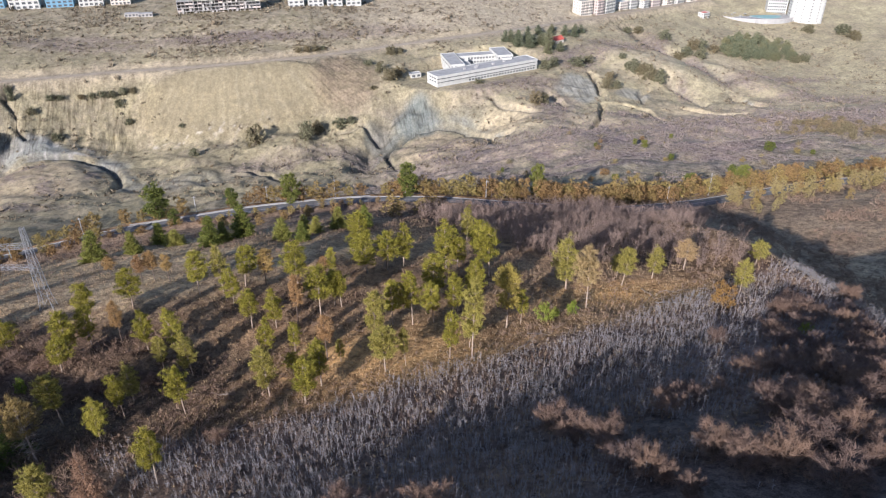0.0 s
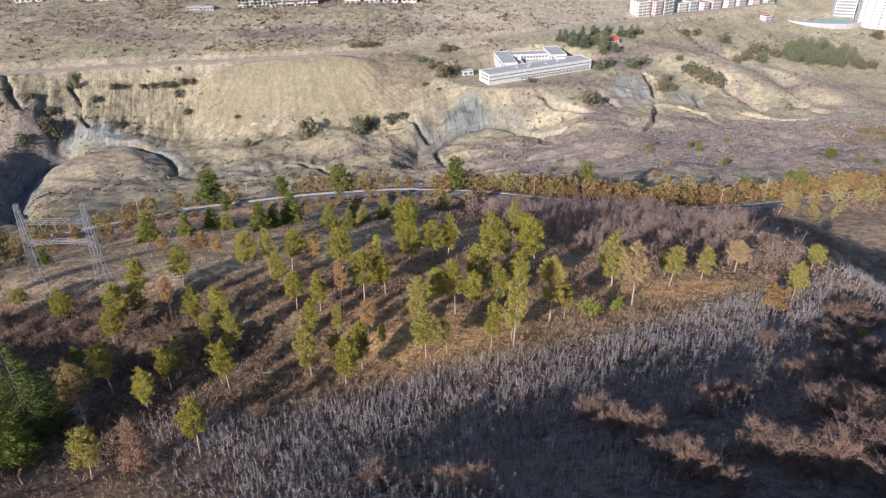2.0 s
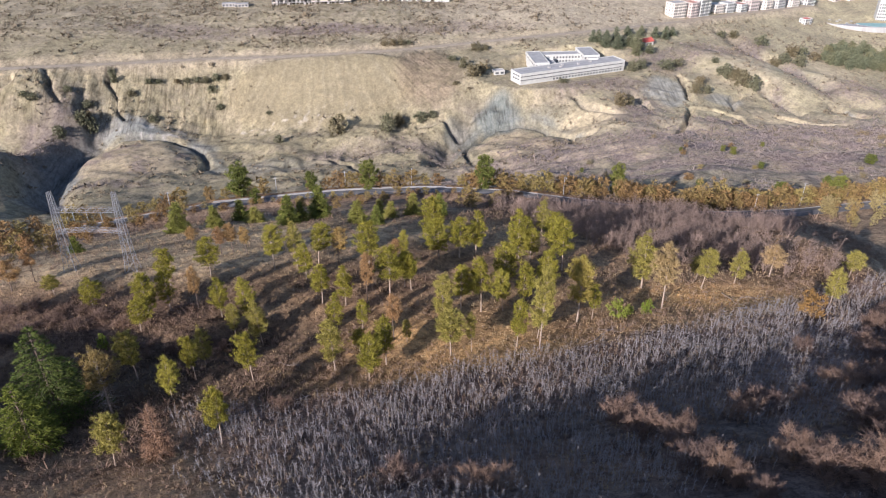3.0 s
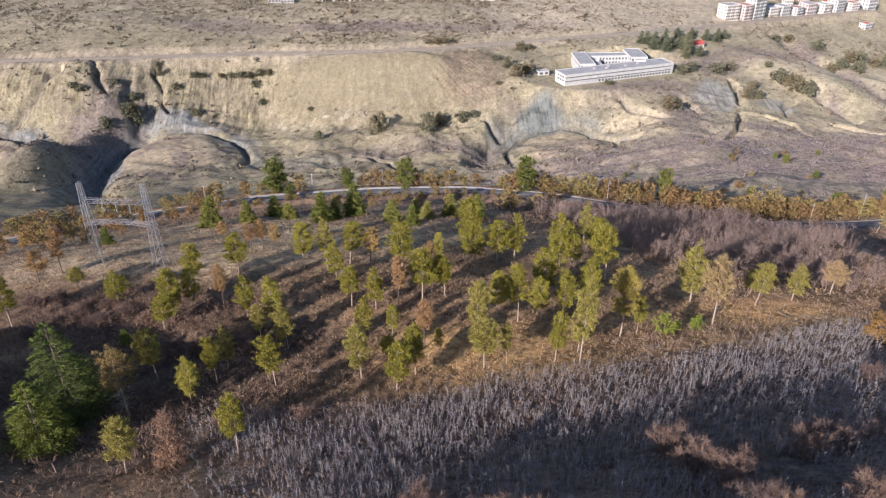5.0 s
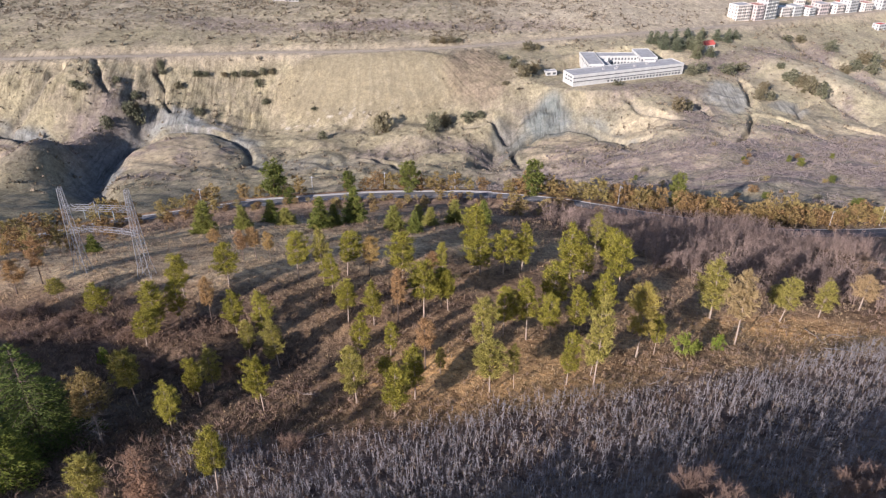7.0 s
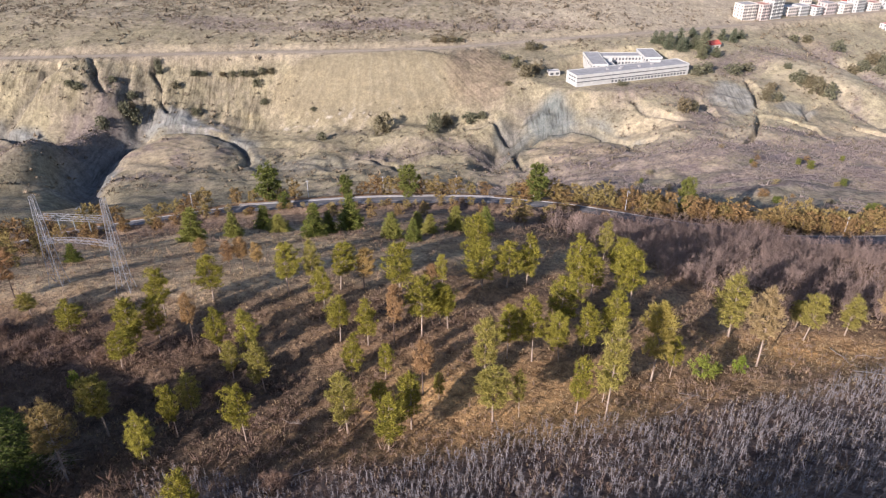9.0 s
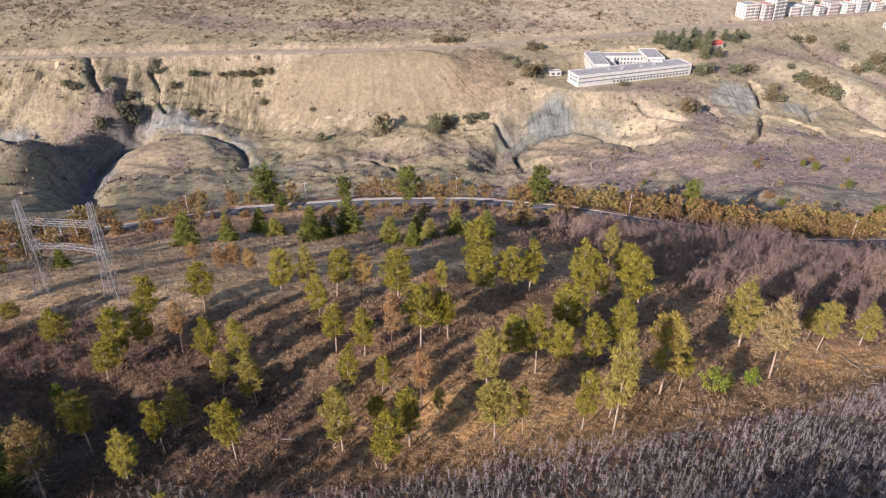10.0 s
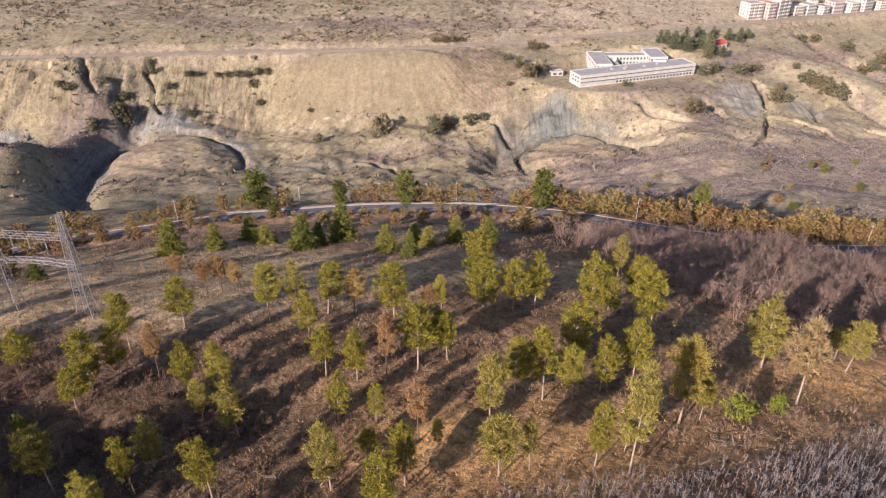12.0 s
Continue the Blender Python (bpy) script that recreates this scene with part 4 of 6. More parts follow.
PINES_OLIVE = (
    (23.2, 89.4, 17.4, 4.8), (-23.8, 124.6, 12.0, 4.3), (6.6, 97.9, 12.8, 4.6), (7.3, 89.3, 10.3, 5.4), (11.1, 90.2, 8.7, 2.1), (33.0, 100.9, 15.3, 5.9), (52.0, 118.1, 13.9, 6.9),
    (65.3, 117.3, 10.5, 4.8), (73.8, 119.2, 8.7, 4.9), (-46.4, 86.8, 10.9, 4.2), (-36.6, 92.3, 8.2, 4.0), (-32.9, 100.8, 7.4, 3.3),
    (-27.5, 98.6, 10.4, 4.2), (-13.1, 87.5, 11.1, 4.8), (-0.4, 94.4, 5.3, 2.1), (23.8, 94.1, 8.7, 2.9), (36.8, 154.2, 10.4, 4.6), (66.1, 122.0, 6.5, 3.6),
    (-40.5, 61.5, 9.4, 4.4), (-70.8, 113.7, 5.2, 3.3), (99.5, 117.9, 7.1, 4.6), (87.3, 105.2, 9.0, 4.5), (124.5, 155.4, 8.3, 3.8),
)
PINES_PALE = (
    (52.5, 107.2, 15.8, 5.8), (84.4, 123.6, 8.5, 6.0),
)
PINES_BROWN = (
    (-80.9, 117.0, 7.3, 4.7), (-78.2, 121.1, 10.9, 3.7), (-91.8, 133.1, 6.1, 3.0), (-41.1, 107.7, 9.9, 3.2), (-42.1, 132.9, 7.3, 3.2), (-39.5, 133.5, 7.5, 3.7),
    (-36.0, 131.9, 7.3, 3.2), (-15.0, 126.3, 9.2, 4.3), (-2.3, 128.2, 5.8, 3.2), (-2.8, 95.6, 10.0, 4.1), (-8.1, 109.4, 12.0, 3.4), (-52.4, 145.5, 5.3, 3.5),
)
FIRS = (
    (-80.8, 145.8, 4.9, 3.0), (-63.1, 168.3, 9.7, 5.6), (-49.4, 184.8, 7.8, 4.4), (-44.3, 180.6, 5.5, 5.3), (-53.8, 172.0, 7.2, 4.1), (-29.5, 173.9, 7.0, 3.8),
    (-24.8, 179.2, 11.4, 5.9), (10.8, 179.1, 7.6, 4.2), (-12.8, 166.5, 7.6, 4.6), (-7.0, 175.1, 5.8, 4.1), (-3.7, 169.7, 5.5, 3.7), (-33.0, 170.4, 10.0, 5.3),
    (2.9, 175.5, 7.2, 4.5), (-7.2, 161.1, 6.2, 3.5),
)
ROAD_TREES = (
    (-58.1, 225.1, 11.7, 9.2), (-32.9, 227.8, 7.5, 4.9), (-11.6, 229.3, 10.3, 7.3), (31.0, 227.1, 11.8, 7.7), (83.7, 233.2, 13.3, 6.3), (-51.9, 219.1, 5.4, 4.3),
    (164.9, 257.0, 6.2, 6.2), (182.4, 246.5, 11.0, 7.0),
)
ROAD_BROWN = (
    (22.3, 203.3, 7.5, 8.5), (32.1, 207.7, 6.6, 5.6), (38.0, 214.7, 4.5, 4.3), (-3.3, 229.3, 6.9, 7.3), (113.7, 224.0, 12.8, 7.4), (126.2, 234.6, 12.9, 7.3),
    (140.3, 228.1, 8.8, 5.4), (74.1, 238.1, 9.8, 7.3), (173.8, 238.4, 8.8, 8.1),
)
SHRUBS_SLOPE = (
    (27.5, 59.6, 4.2, 5.6), (28.9, 54.2, 3.8, 6.1), (31.4, 50.9, 3.6, 7.1), (30.6, 43.5, 3.2, 6.1), (32.3, 40.9, 3.3, 5.3), (32.4, 38.5, 2.8, 2.9), (43.6, 57.3, 2.6, 6.2), (49.9, 61.0, 2.0, 4.4),
    (53.5, 60.6, 2.1, 4.0), (41.7, 43.0, 3.3, 6.7), (42.5, 39.7, 3.4, 6.2), (45.3, 39.8, 2.9, 4.2), (62.2, 64.2, 2.9, 8.1), (55.0, 51.0, 3.6, 6.6), (33.1, 35.0, 3.0, 3.1), (46.8, 38.2, 3.4, 7.1),
    (51.8, 40.2, 3.6, 8.2), (57.3, 53.3, 3.5, 7.7), (57.2, 46.7, 3.5, 8.1), (57.2, 40.9, 3.6, 6.2), (72.0, 60.0, 3.6, 9.4), (72.4, 67.1, 3.0, 7.2), (69.1, 50.8, 3.6, 6.3),
)
SHRUBS_LOW = (
    (81.1, 64.3, 3.4, 7.4), (49.6, 33.6, 3.3, 7.7), (54.4, 34.7, 3.4, 4.3), (47.6, 59.5, 2.8, 6.0), (-2.4, 47.8, 2.8, 4.8), (7.4, 42.5, 2.6, 7.1), (2.7, 45.1, 2.2, 4.0), (-1.3, 47.1, 2.2, 6.4), (-20.5, 76.0, 2.2, 4.4),
)
SHRUBS_SWALE = (
    (-70.6, 100.9), (-67.2, 104.1), (-62.4, 102.3), (-58.6, 105.0), (-53.8, 102.8), (-77.0, 107.5), (-72.7, 109.3), (-66.7, 107.4), (-47.8, 96.5), (-43.1, 96.2), (-35.2, 98.2), (-72.9, 97.9), (-62.6, 107.4), (-54.5, 107.6),
)
SHRUBS_EDGE = (
    (66.9, 81.4, 3.2, 4.1), (78.6, 70.8, 3.5, 5.7), (34.0, 36.2, 2.5, 2.4), (45.1, 60.5, 2.6, 3.3), (106.3, 95.8, 3.6, 6.0), (86.5, 90.7, 3.4, 5.6),
)


def grove():
    green = [pine("pine_tree", "tall green pine with a pale bare trunk in the grove", M_PINE, M_BARK, 100 + k, low=(0.27, 0.36, 0.31, 0.23, 0.4)[k], reach=(2.0, 2.15, 1.9, 1.75, 2.2)[k]) for k in range(5)]
    olive = [pine("pine_tree", "olive-yellow pine with a pale trunk among dry grass", M_OLIVE, M_BARK, 200 + k, low=(0.3, 0.38, 0.27, 0.42)[k], reach=(1.9, 2.15, 1.8, 2.2)[k], bare=0.3) for k in range(4)]
    pale = [pine("pine_tree", "dying pine with beige needles and a bare pale trunk", M_PALE, M_BARK, 300 + k, low=0.42, reach=2.0, full=0.9, bare=0.9) for k in range(2)]
    brown = [pine("pine_tree", "browned pine with rust-coloured needles on the slope", M_BROWN, M_DARKBARK, 400 + k, low=0.42, reach=1.9, full=0.8, bare=0.6) for k in range(3)]
    for rows, kinds in ((PINES_FRONT, green), (PINES_BACK, green), (PINES_OLIVE, olive), (PINES_PALE, pale), (PINES_BROWN, brown)):
        for x, y, tall, wide in rows:
            plant(kinds, x, y, tall, wide * 0.93, 10.2, 4.3)
    put_away(green + olive + pale + brown)


def hill_conifers():
    firs = [cone_tree("fir_tree", "dense dark green fir beside the valley road", "fir tree", "firs by the road", M_FIR, 500 + k, reach=2.3) for k in range(3)]
    for x, y, tall, wide in FIRS:
        plant(firs, x, y, tall, wide * 1.35, 10.2, 4.8)
    put_away(firs)
    big = cedar("cedar_tree", "large dark green cedar with layered spreading boughs", M_CEDAR, 520, 6.9, 17.5, 15, 10)
    big.matrix_basis = Matrix.Translation((-55.4, 77.1, float(height(-55.4, 77.1)) - 0.2))
    small = cedar("cedar_tree", "yellow-green bushy cedar next to the dark cedar", M_CEDAR_YELLOW, 521, 4.6, 12.0, 13, 9)
    small.matrix_basis = Matrix.Translation((-54.4, 67.5, float(height(-54.4, 67.5)) - 0.2))
    rust = cone_tree("dead_conifer", "dead conifer with rusty brown needles beside bushes", "dead tree", "", M_RUST, 522, reach=2.5, layers=20, drop=0.1, tall=9.5, per=12, dense=2.6, blade=0.36)
    rust.matrix_basis = Matrix.Translation((-35.2, 63.4, float(height(-35.2, 63.4)) - 0.2))
    grey = pine("dead_conifer", "half-dead pine with grey bare limbs and sparse needles", M_HEDGE, M_DEADWOOD, 523, low=0.5, reach=2.4, full=0.5, lean=0.6, bare=5.0, spread=2.6)
    grey.matrix_basis = Matrix.Translation((-47.1, 77.0, float(height(-47.1, 77.0)) - 0.2)) @ Matrix.Diagonal((1.15, 1.15, 1.2, 1))
    tagged(grey, category="dead tree", group="dead trees")


def roadside():
    dark = [round_tree("roadside_tree", "dark green bushy pine on the road verge", "tree", "trees along the road", M_VERGE, 600 + k, 11, 2.3, 9.0, 0.12, 300, 14, 0.55, 0.09) for k in range(2)]
    for x, y, tall, wide in ROAD_TREES:
        plant(dark, x, y, tall * 1.2, wide * 0.95, 9.6, 4.6)
    rusty = [round_tree("roadside_tree", "rust-brown bushy young pine on the road verge", "tree", "trees along the road", M_HEDGE, 620 + k, 7, 2.1, 6.0, 0.1, 98, 8, 0.55, 0.135) for k in range(5)]
    for x, y, tall, wide in ROAD_BROWN:
        plant(rusty, x, y, tall, wide, 6.4, 4.4)
    pts = np.array(ROAD, float)
    seg = np.r_[0, np.cumsum(np.hypot(*np.diff(pts[:, :2], axis=0).T))]
    for s in np.arange(150, seg[-1] - 150, 4.5):
        x, y = np.interp(s, seg, pts[:, 0]), np.interp(s, seg, pts[:, 1])
        x2, y2 = np.interp(s + 1, seg, pts[:, 0]), np.interp(s + 1, seg, pts[:, 1])
        nx, ny = -(y2 - y), x2 - x
        if RNG.uniform() < (0.2 if x < -60 else 0.1 if x < 20 else 0.04) or -48 < x < -36:
            continue
        for row in range(1 if x < 20 else 2):
            off = 5.6 + RNG.uniform(0, 1.6) + row * (5.0 if x < 150 else 10.0)
            tall = RNG.uniform(4.0, 7.4) if x < 25 else RNG.uniform(4.2, 9.0)
            plant(rusty, x + nx * off + RNG.uniform(-0.7, 0.7), y + ny * off, tall, tall * RNG.uniform(0.85, 1.15), 6.4, 4.4)
    straw = [round_tree("roadside_tree", "straw-yellow slender young tree by the road", "tree", "trees along the road", M_GRASSBUSH, 630 + k, 7, 1.8, 6.0, 0.12, 84, 8, 0.5, 0.12) for k in range(2)]
    for k in range(74):
        x = RNG.uniform(168, 300)
        e = 239.5 + 0.1 * (x - 205) - (RNG.uniform(4.6, 7.5) if k % 3 else RNG.uniform(8, 24))
        tall = RNG.uniform(6.0, 9.0) if k % 3 else RNG.uniform(4.2, 7.0)
        plant(rusty if k % 5 > 3 else straw, x, e, tall, tall * RNG.uniform(0.5, 0.85), 6.4, 4.4)
    for k in range(46):
        x = -150 + 3.9 * k + RNG.uniform(-1.5, 1.5)
        y = np.interp(x, pts[:, 0], pts[:, 1]) - RNG.uniform(5.0, 8.5)
        tall = RNG.uniform(1.8, 3.4)
        plant(rusty if k % 3 else straw, x, y, tall, tall * RNG.uniform(0.9, 1.3), 6.4, 4.4)
    for x, y, tall in ((-101, 151, 7), (-96, 158, 6), (-92, 142, 6.5), (-99, 134, 6), (-88, 150, 4.5), (-134, 179, 6.5), (-104, 195, 6), (-96, 199, 5.5), (-88, 203, 5), (-80, 206, 5.5), (-74, 208, 4.6), (-110, 190, 6.4), (-117, 188, 5.6), (-125, 184, 6), (-140, 174, 6), (-146, 172, 6.5), (-128, 176, 5), (-121, 182, 6), (-114, 178, 4.5), (-100, 186, 5.5), (-92, 176, 5), (-84, 196, 4.5), (-34, 205, 5), (-22, 203, 4.4), (-14, 207, 4.6), (-6, 204, 5), (3, 206, 5), (12, 205, 4.6), (50, 208, 5)):
        plant(rusty, x, y, tall, tall * 0.8, 6.4, 4.4)
    golden = [round_tree("golden_bush", "golden-brown bush in scrub beyond the road", "bush", "bushes beyond the road", M_OLDLEAF, 640 + k, 6, 2.1, 4.5, 0.05, 60, 7, 0.7, 0.2) for k in range(3)]
    for k in range(96):
        tall = RNG.uniform(2.4, 4.6)
        plant(golden, 358 + RNG.normal() * 24, 402 + RNG.normal() * 17, tall, tall * RNG.uniform(1.3, 2.0), 4.9, 4.4)
    # single bushes in the scrub of the valley floor
    for k in range(64):
        x, y = RNG.uniform(40, 300), 252 + 150 * RNG.uniform(0, 1) ** 1.8
        tall = RNG.uniform(1.8, 4.4)
        plant((rusty, straw, golden, dark, rusty)[k % 5], x, y, tall, tall * RNG.uniform(0.9, 1.5), 6.4, 4.4)
    put_away(dark + rusty + straw + golden)


def near_shrubs():
    kinds = [bare_plant("bare_shrub", "leafless brown shrub thicket on the shaded slope", "shrub", "bare shrubs of the slope", M_BUSH, 700 + k, 2.6, 2.6) for k in range(4)]
    for x, y, tall, wide in SHRUBS_SLOPE + SHRUBS_LOW + SHRUBS_EDGE:
        plant(kinds, x, y, tall * 1.3, wide * 1.2, 2.9, 3.4, 0.05)
    for k in range(44):
        u, v = RNG.uniform(0, 1), RNG.uniform(0, 1)
        x, y = 62 + 40 * u, 48 + 42 * u + 24 * (v - 0.3)
        plant(kinds, x, y, RNG.uniform(2.6, 4.2), RNG.uniform(5.0, 8.5), 2.9, 3.4, 0.05)
    for x, y in SHRUBS_SWALE:
        plant(kinds, x, y, RNG.uniform(1.8, 2.8), RNG.uniform(3.4, 5.2), 2.8, 3.1, 0.05)
    put_away(kinds)
    green = [round_tree("green_shrub", "bright green leafy shrub at the grove's edge", "shrub", "green shrubs", M_BRIGHT, 720 + k, 6, 2.0, 3.6, 0.05, 90, 12, 0.45, 0.09) for k in range(2)]
    for x, y, tall, wide in ((41.4, 102.3, 4.4, 4.5), (48.2, 104.3, 3.3, 2.5), (44.0, 103.5, 2.6, 2.3), (-55.5, 96.5, 3.6, 2.3), (83.6, 80.2, 2.4, 2.9)):
        plant(green, x, y, tall, wide, 3.9, 4.4)
    put_away(green)
    gold = round_tree("golden_shrub", "golden-brown bushy conifer on the hill's shoulder", "shrub", "", M_GOLD, 730, 7, 2.6, 5.6, 0.08, 140, 12, 0.5, 0.09)
    gold.matrix_basis = Matrix.Translation((79.0, 99.2, float(height(79.0, 99.2)) - 0.1))


def scatter(count, box, keep, seed):
    """Ground points in a box, thinned by keep(x, y) from 0 to 1."""
    rng = np.random.default_rng(seed)
    x, y = rng.uniform(box[0], box[1], count), rng.uniform(box[2], box[3], count)
    ok = rng.uniform(size=count) < keep(x, y)
    x, y = x[ok], y[ok]
    return np.stack([x, y, height(x, y)], 1), rng


def sprays(p, rng, per, tall, spread, width, sink=0.1):
    """Fans of thin blades, one fan for each ground point."""
    q = np.repeat(p, per, 0)
    size = np.repeat(rng.uniform(0.6, 1.25, len(p)), per)
    u = rng.uniform(0.0, 0.6, len(q))[:, None] * (0, 0, tall) * size[:, None]
    base = q + u * 0.8 + rng.normal(size=q.shape) * (spread * 0.3, spread * 0.3, 0) - (0, 0, sink)
    tip = base + np.stack([rng.normal(size=len(q)) * spread, rng.normal(size=len(q)) * spread, tall * rng.uniform(0.25, 0.75, len(q))], 1) * size[:, None]
    return twigs(base, tip, width * rng.uniform(0.6, 1.3, len(q)))


def branching(p, rng, stems, per, tall, lean, reach, rise, thick, sink=0.2):
    """Leafless plants: stems from each ground point, and twigs along each stem."""
    foot = np.repeat(p, stems, 0)
    size = np.repeat(rng.uniform(0.65, 1.2, len(p)), stems)[:, None]
    foot = foot + rng.normal(size=foot.shape) * (lean * 0.12, lean * 0.12, 0) - (0, 0, sink)
    tip = foot + np.stack([rng.normal(size=len(foot)) * lean, rng.normal(size=len(foot)) * lean, tall * rng.uniform(0.7, 1.1, len(foot))], 1) * size
    f, t, g = np.repeat(foot, per, 0), np.repeat(tip, per, 0), np.repeat(size, per, 0)
    a = f + (t - f) * rng.uniform(0.22, 1.0, (len(f), 1))
    b = a + np.stack([rng.normal(size=len(f)) * reach, rng.normal(size=len(f)) * reach, rise * rng.uniform(0.15, 1.0, len(f))], 1) * g
    return np.concatenate([twigs(foot, tip, thick * 1.3), twigs(a, b, thick * rng.uniform(0.6, 1.2, len(f)))])


def domes(p, rng, per, wide, tall, width, uneven=0.5):
    """Low rounded bushes, each a dome of short blades over its ground point."""
    size = np.repeat(np.exp(rng.normal(size=len(p)) * uneven), per)[:, None]
    q = np.repeat(p, per, 0)
    d = rng.normal(size=q.shape)
    d[:, 2] = np.abs(d[:, 2])
    d = unit(d) * (wide, wide, tall) * size
    base = q + d * rng.uniform(0.1, 0.55, (len(q), 1)) - (0, 0, 0.1)
    side = unit(np.cross(d, rng.normal(size=q.shape))) * width * size * rng.uniform(0.6, 1.3, (len(q), 1))
    return np.stack([base - side, base + side, q + d * rng.uniform(0.8, 1.15, (len(q), 1))], 1)


def stuff(name, tris, material, label, category):
    return tagged(soup(name, tris, material), label, category, kind="stuff")


def thickets():
    # pale saplings on the slope below the eye
    def saplings(x, y):
        edge = np.interp(x, (-30, 0, 20, 40, 60, 75, 90, 120), (80, 84, 88, 97, 100, 106, 118, 124)) + 3 * np.sin(x / 9)
        k = step01((edge - y) / 5) * step01((x + 34 + 0.5 * (y - 60)) / 14) * step01((124 - x) / 14)
        clear = np.exp(-spot(x, y, 41, 50, 20, 4.5, -28) ** 2)
        return k * np.clip(0.75 + 0.5 * vnoise(x, y, 7, 41) - 1.2 * clear - 0.45 * step01((x - 55) / 15) * step01((80 - y) / 12) - 0.85 * step01((x - 12) / 10) * step01((31 + 0.45 * x - y) / 10), 0, 1)

    p, rng = scatter(33500, (-45, 124, 30, 126), saplings, 41)
    stuff("sapling_thicket", branching(p, rng, 1, 30, 2.2, 0.22, 0.2, 0.42, 0.017), M_SAPLING, "dense thicket of upright pale grey leafless saplings", "thicket")

    # low brown brush through the grove and over the slope
    def brush(x, y):
        rim = np.interp(x, (-30, 0, 20, 40, 60, 75, 90, 120), (80, 84, 88, 97, 100, 106, 118, 124))
        return np.clip(0.3 + 0.8 * vnoise(x, y, 9, 43) + 0.35 * vnoise(x, y, 3, 44) + 0.6 * np.exp(-spot(x, y, -45, 80, 45, 16, 15) ** 2) + 0.5 * np.exp(-spot(x, y, 45, 46, 34, 16, -20) ** 2) + 0.75 * np.exp(-spot(x, y, 20, 70, 55, 22, 8) ** 2) - 0.5 * np.exp(-spot(x, y, 8, 93, 34, 9, 4)) + 0.35 * np.exp(-spot(x, y, 70, 110, 30, 9, -8)) + 0.8 * np.exp(-spot(x, y, 76, 72, 30, 16, 40) ** 2) + 0.7 * np.exp(-(((y - rim) / 4.5) ** 2)) * step01((x + 34) / 14) * step01((112 - x) / 12), 0, 1) * step01((208 - y) / 10) * (1 - 0.75 * meadow(x, y))

    p, rng = scatter(26000, (-130, 135, 35, 205), brush, 43)
    stuff("low_brush", sprays(p, rng, 14, 1.1, 0.26, 0.033), M_SHRUB, "low brown leafless brush on the hillside", "brush")

    # rounded low bushes under and between the pines
    def undergrowth(x, y):
        rim = np.interp(x, (-30, 0, 20, 40, 60, 75, 90, 120), (80, 84, 88, 97, 100, 106, 118, 124))
        n = np.clip(1.2 * vnoise(x, y, 12, 71) + 0.8 * vnoise(x, y, 5, 72) - 0.05, 0, 1)
        return n * step01((y - rim + 6) / 6) * step01((190 - y) / 12) * (1 - 0.7 * meadow(x, y)) + 0.5 * np.exp(-spot(x, y, -42, 76, 34, 14, 15) ** 2)

    p, rng = scatter(13000, (-120, 118, 58, 190), undergrowth, 71)
    stuff("undergrowth", domes(p, rng, 22, 0.75, 0.8, 0.024, 0.4), M_SHRUB, "rounded low brown bushes under the pines", "undergrowth")

    # dry grass
    def grass(x, y):
        return np.clip(0.5 + 0.8 * vnoise(x, y, 6, 46) + np.exp(-spot(x, y, 8, 94, 34, 13, 4)) + np.exp(-spot(x, y, 66, 113, 26, 8, -8)), 0.1, 1)

    p, rng = scatter(34000, (-125, 110, 40, 190), grass, 46)
    stuff("dry_grass", sprays(p, rng, 6, 0.7, 0.16, 0.038), M_GRASS, "tufts of dry golden grass on the hillside", "grass")

    # bare wood behind the grove
    def wood(x, y):
        front = np.interp(x, (30, 45, 60, 80, 100, 130), (172, 142, 130, 126, 116, 100))
        back = np.interp(x, (30, 50, 60, 110, 150), (200, 207, 212, 213, 217))
        return step01((y - front) / 5) * step01((back - y) / 4) * step01((x - 28) / 12) * step01((104 + 0.8 * np.maximum(y - 150, 0) - x) / 7)

    p, rng = scatter(2900, (25, 145, 95, 215), wood, 48)
    stuff("bare_woodland", branching(p, rng, 4, 32, 5.6, 1.2, 0.62, 1.2, 0.03), M_WOOD, "leafless grey-brown woodland behind the pine grove", "woodland")

    # reddish thicket by the pylon and along the left of the grove
    def red(x, y):
        k = np.exp(-spot(x, y, -66, 104, 24, 10, 8) ** 2) + np.exp(-spot(x, y, -70, 88, 22, 8, 15) ** 2) + np.exp(-spot(x, y, -60, 190, 30, 8, 10) ** 2) + np.exp(-spot(x, y, 45, 205, 26, 7, -5) ** 2)
        e, _ = along(x, y, ROAD)
        pts = np.array(ROAD, float)
        near_side = y < np.interp(x, pts[:, 0], pts[:, 1])
        k = k + 0.75 * np.exp(-(((e - 6.8) / 1.7) ** 2)) * near_side * step01(0.7 + 1.5 * vnoise(x, y, 14, 59)) * step01((75 - x) / 10)
        return np.clip(k, 0, 1)

    p, rng = scatter(14000, (-150, 90, 72, 226), red, 49)
    stuff("reddish_thicket", branching(p, rng, 5, 9, 2.0, 0.6, 0.3, 0.6, 0.022), M_SHRUB, "reddish-brown leafless thicket on the slope", "thicket")


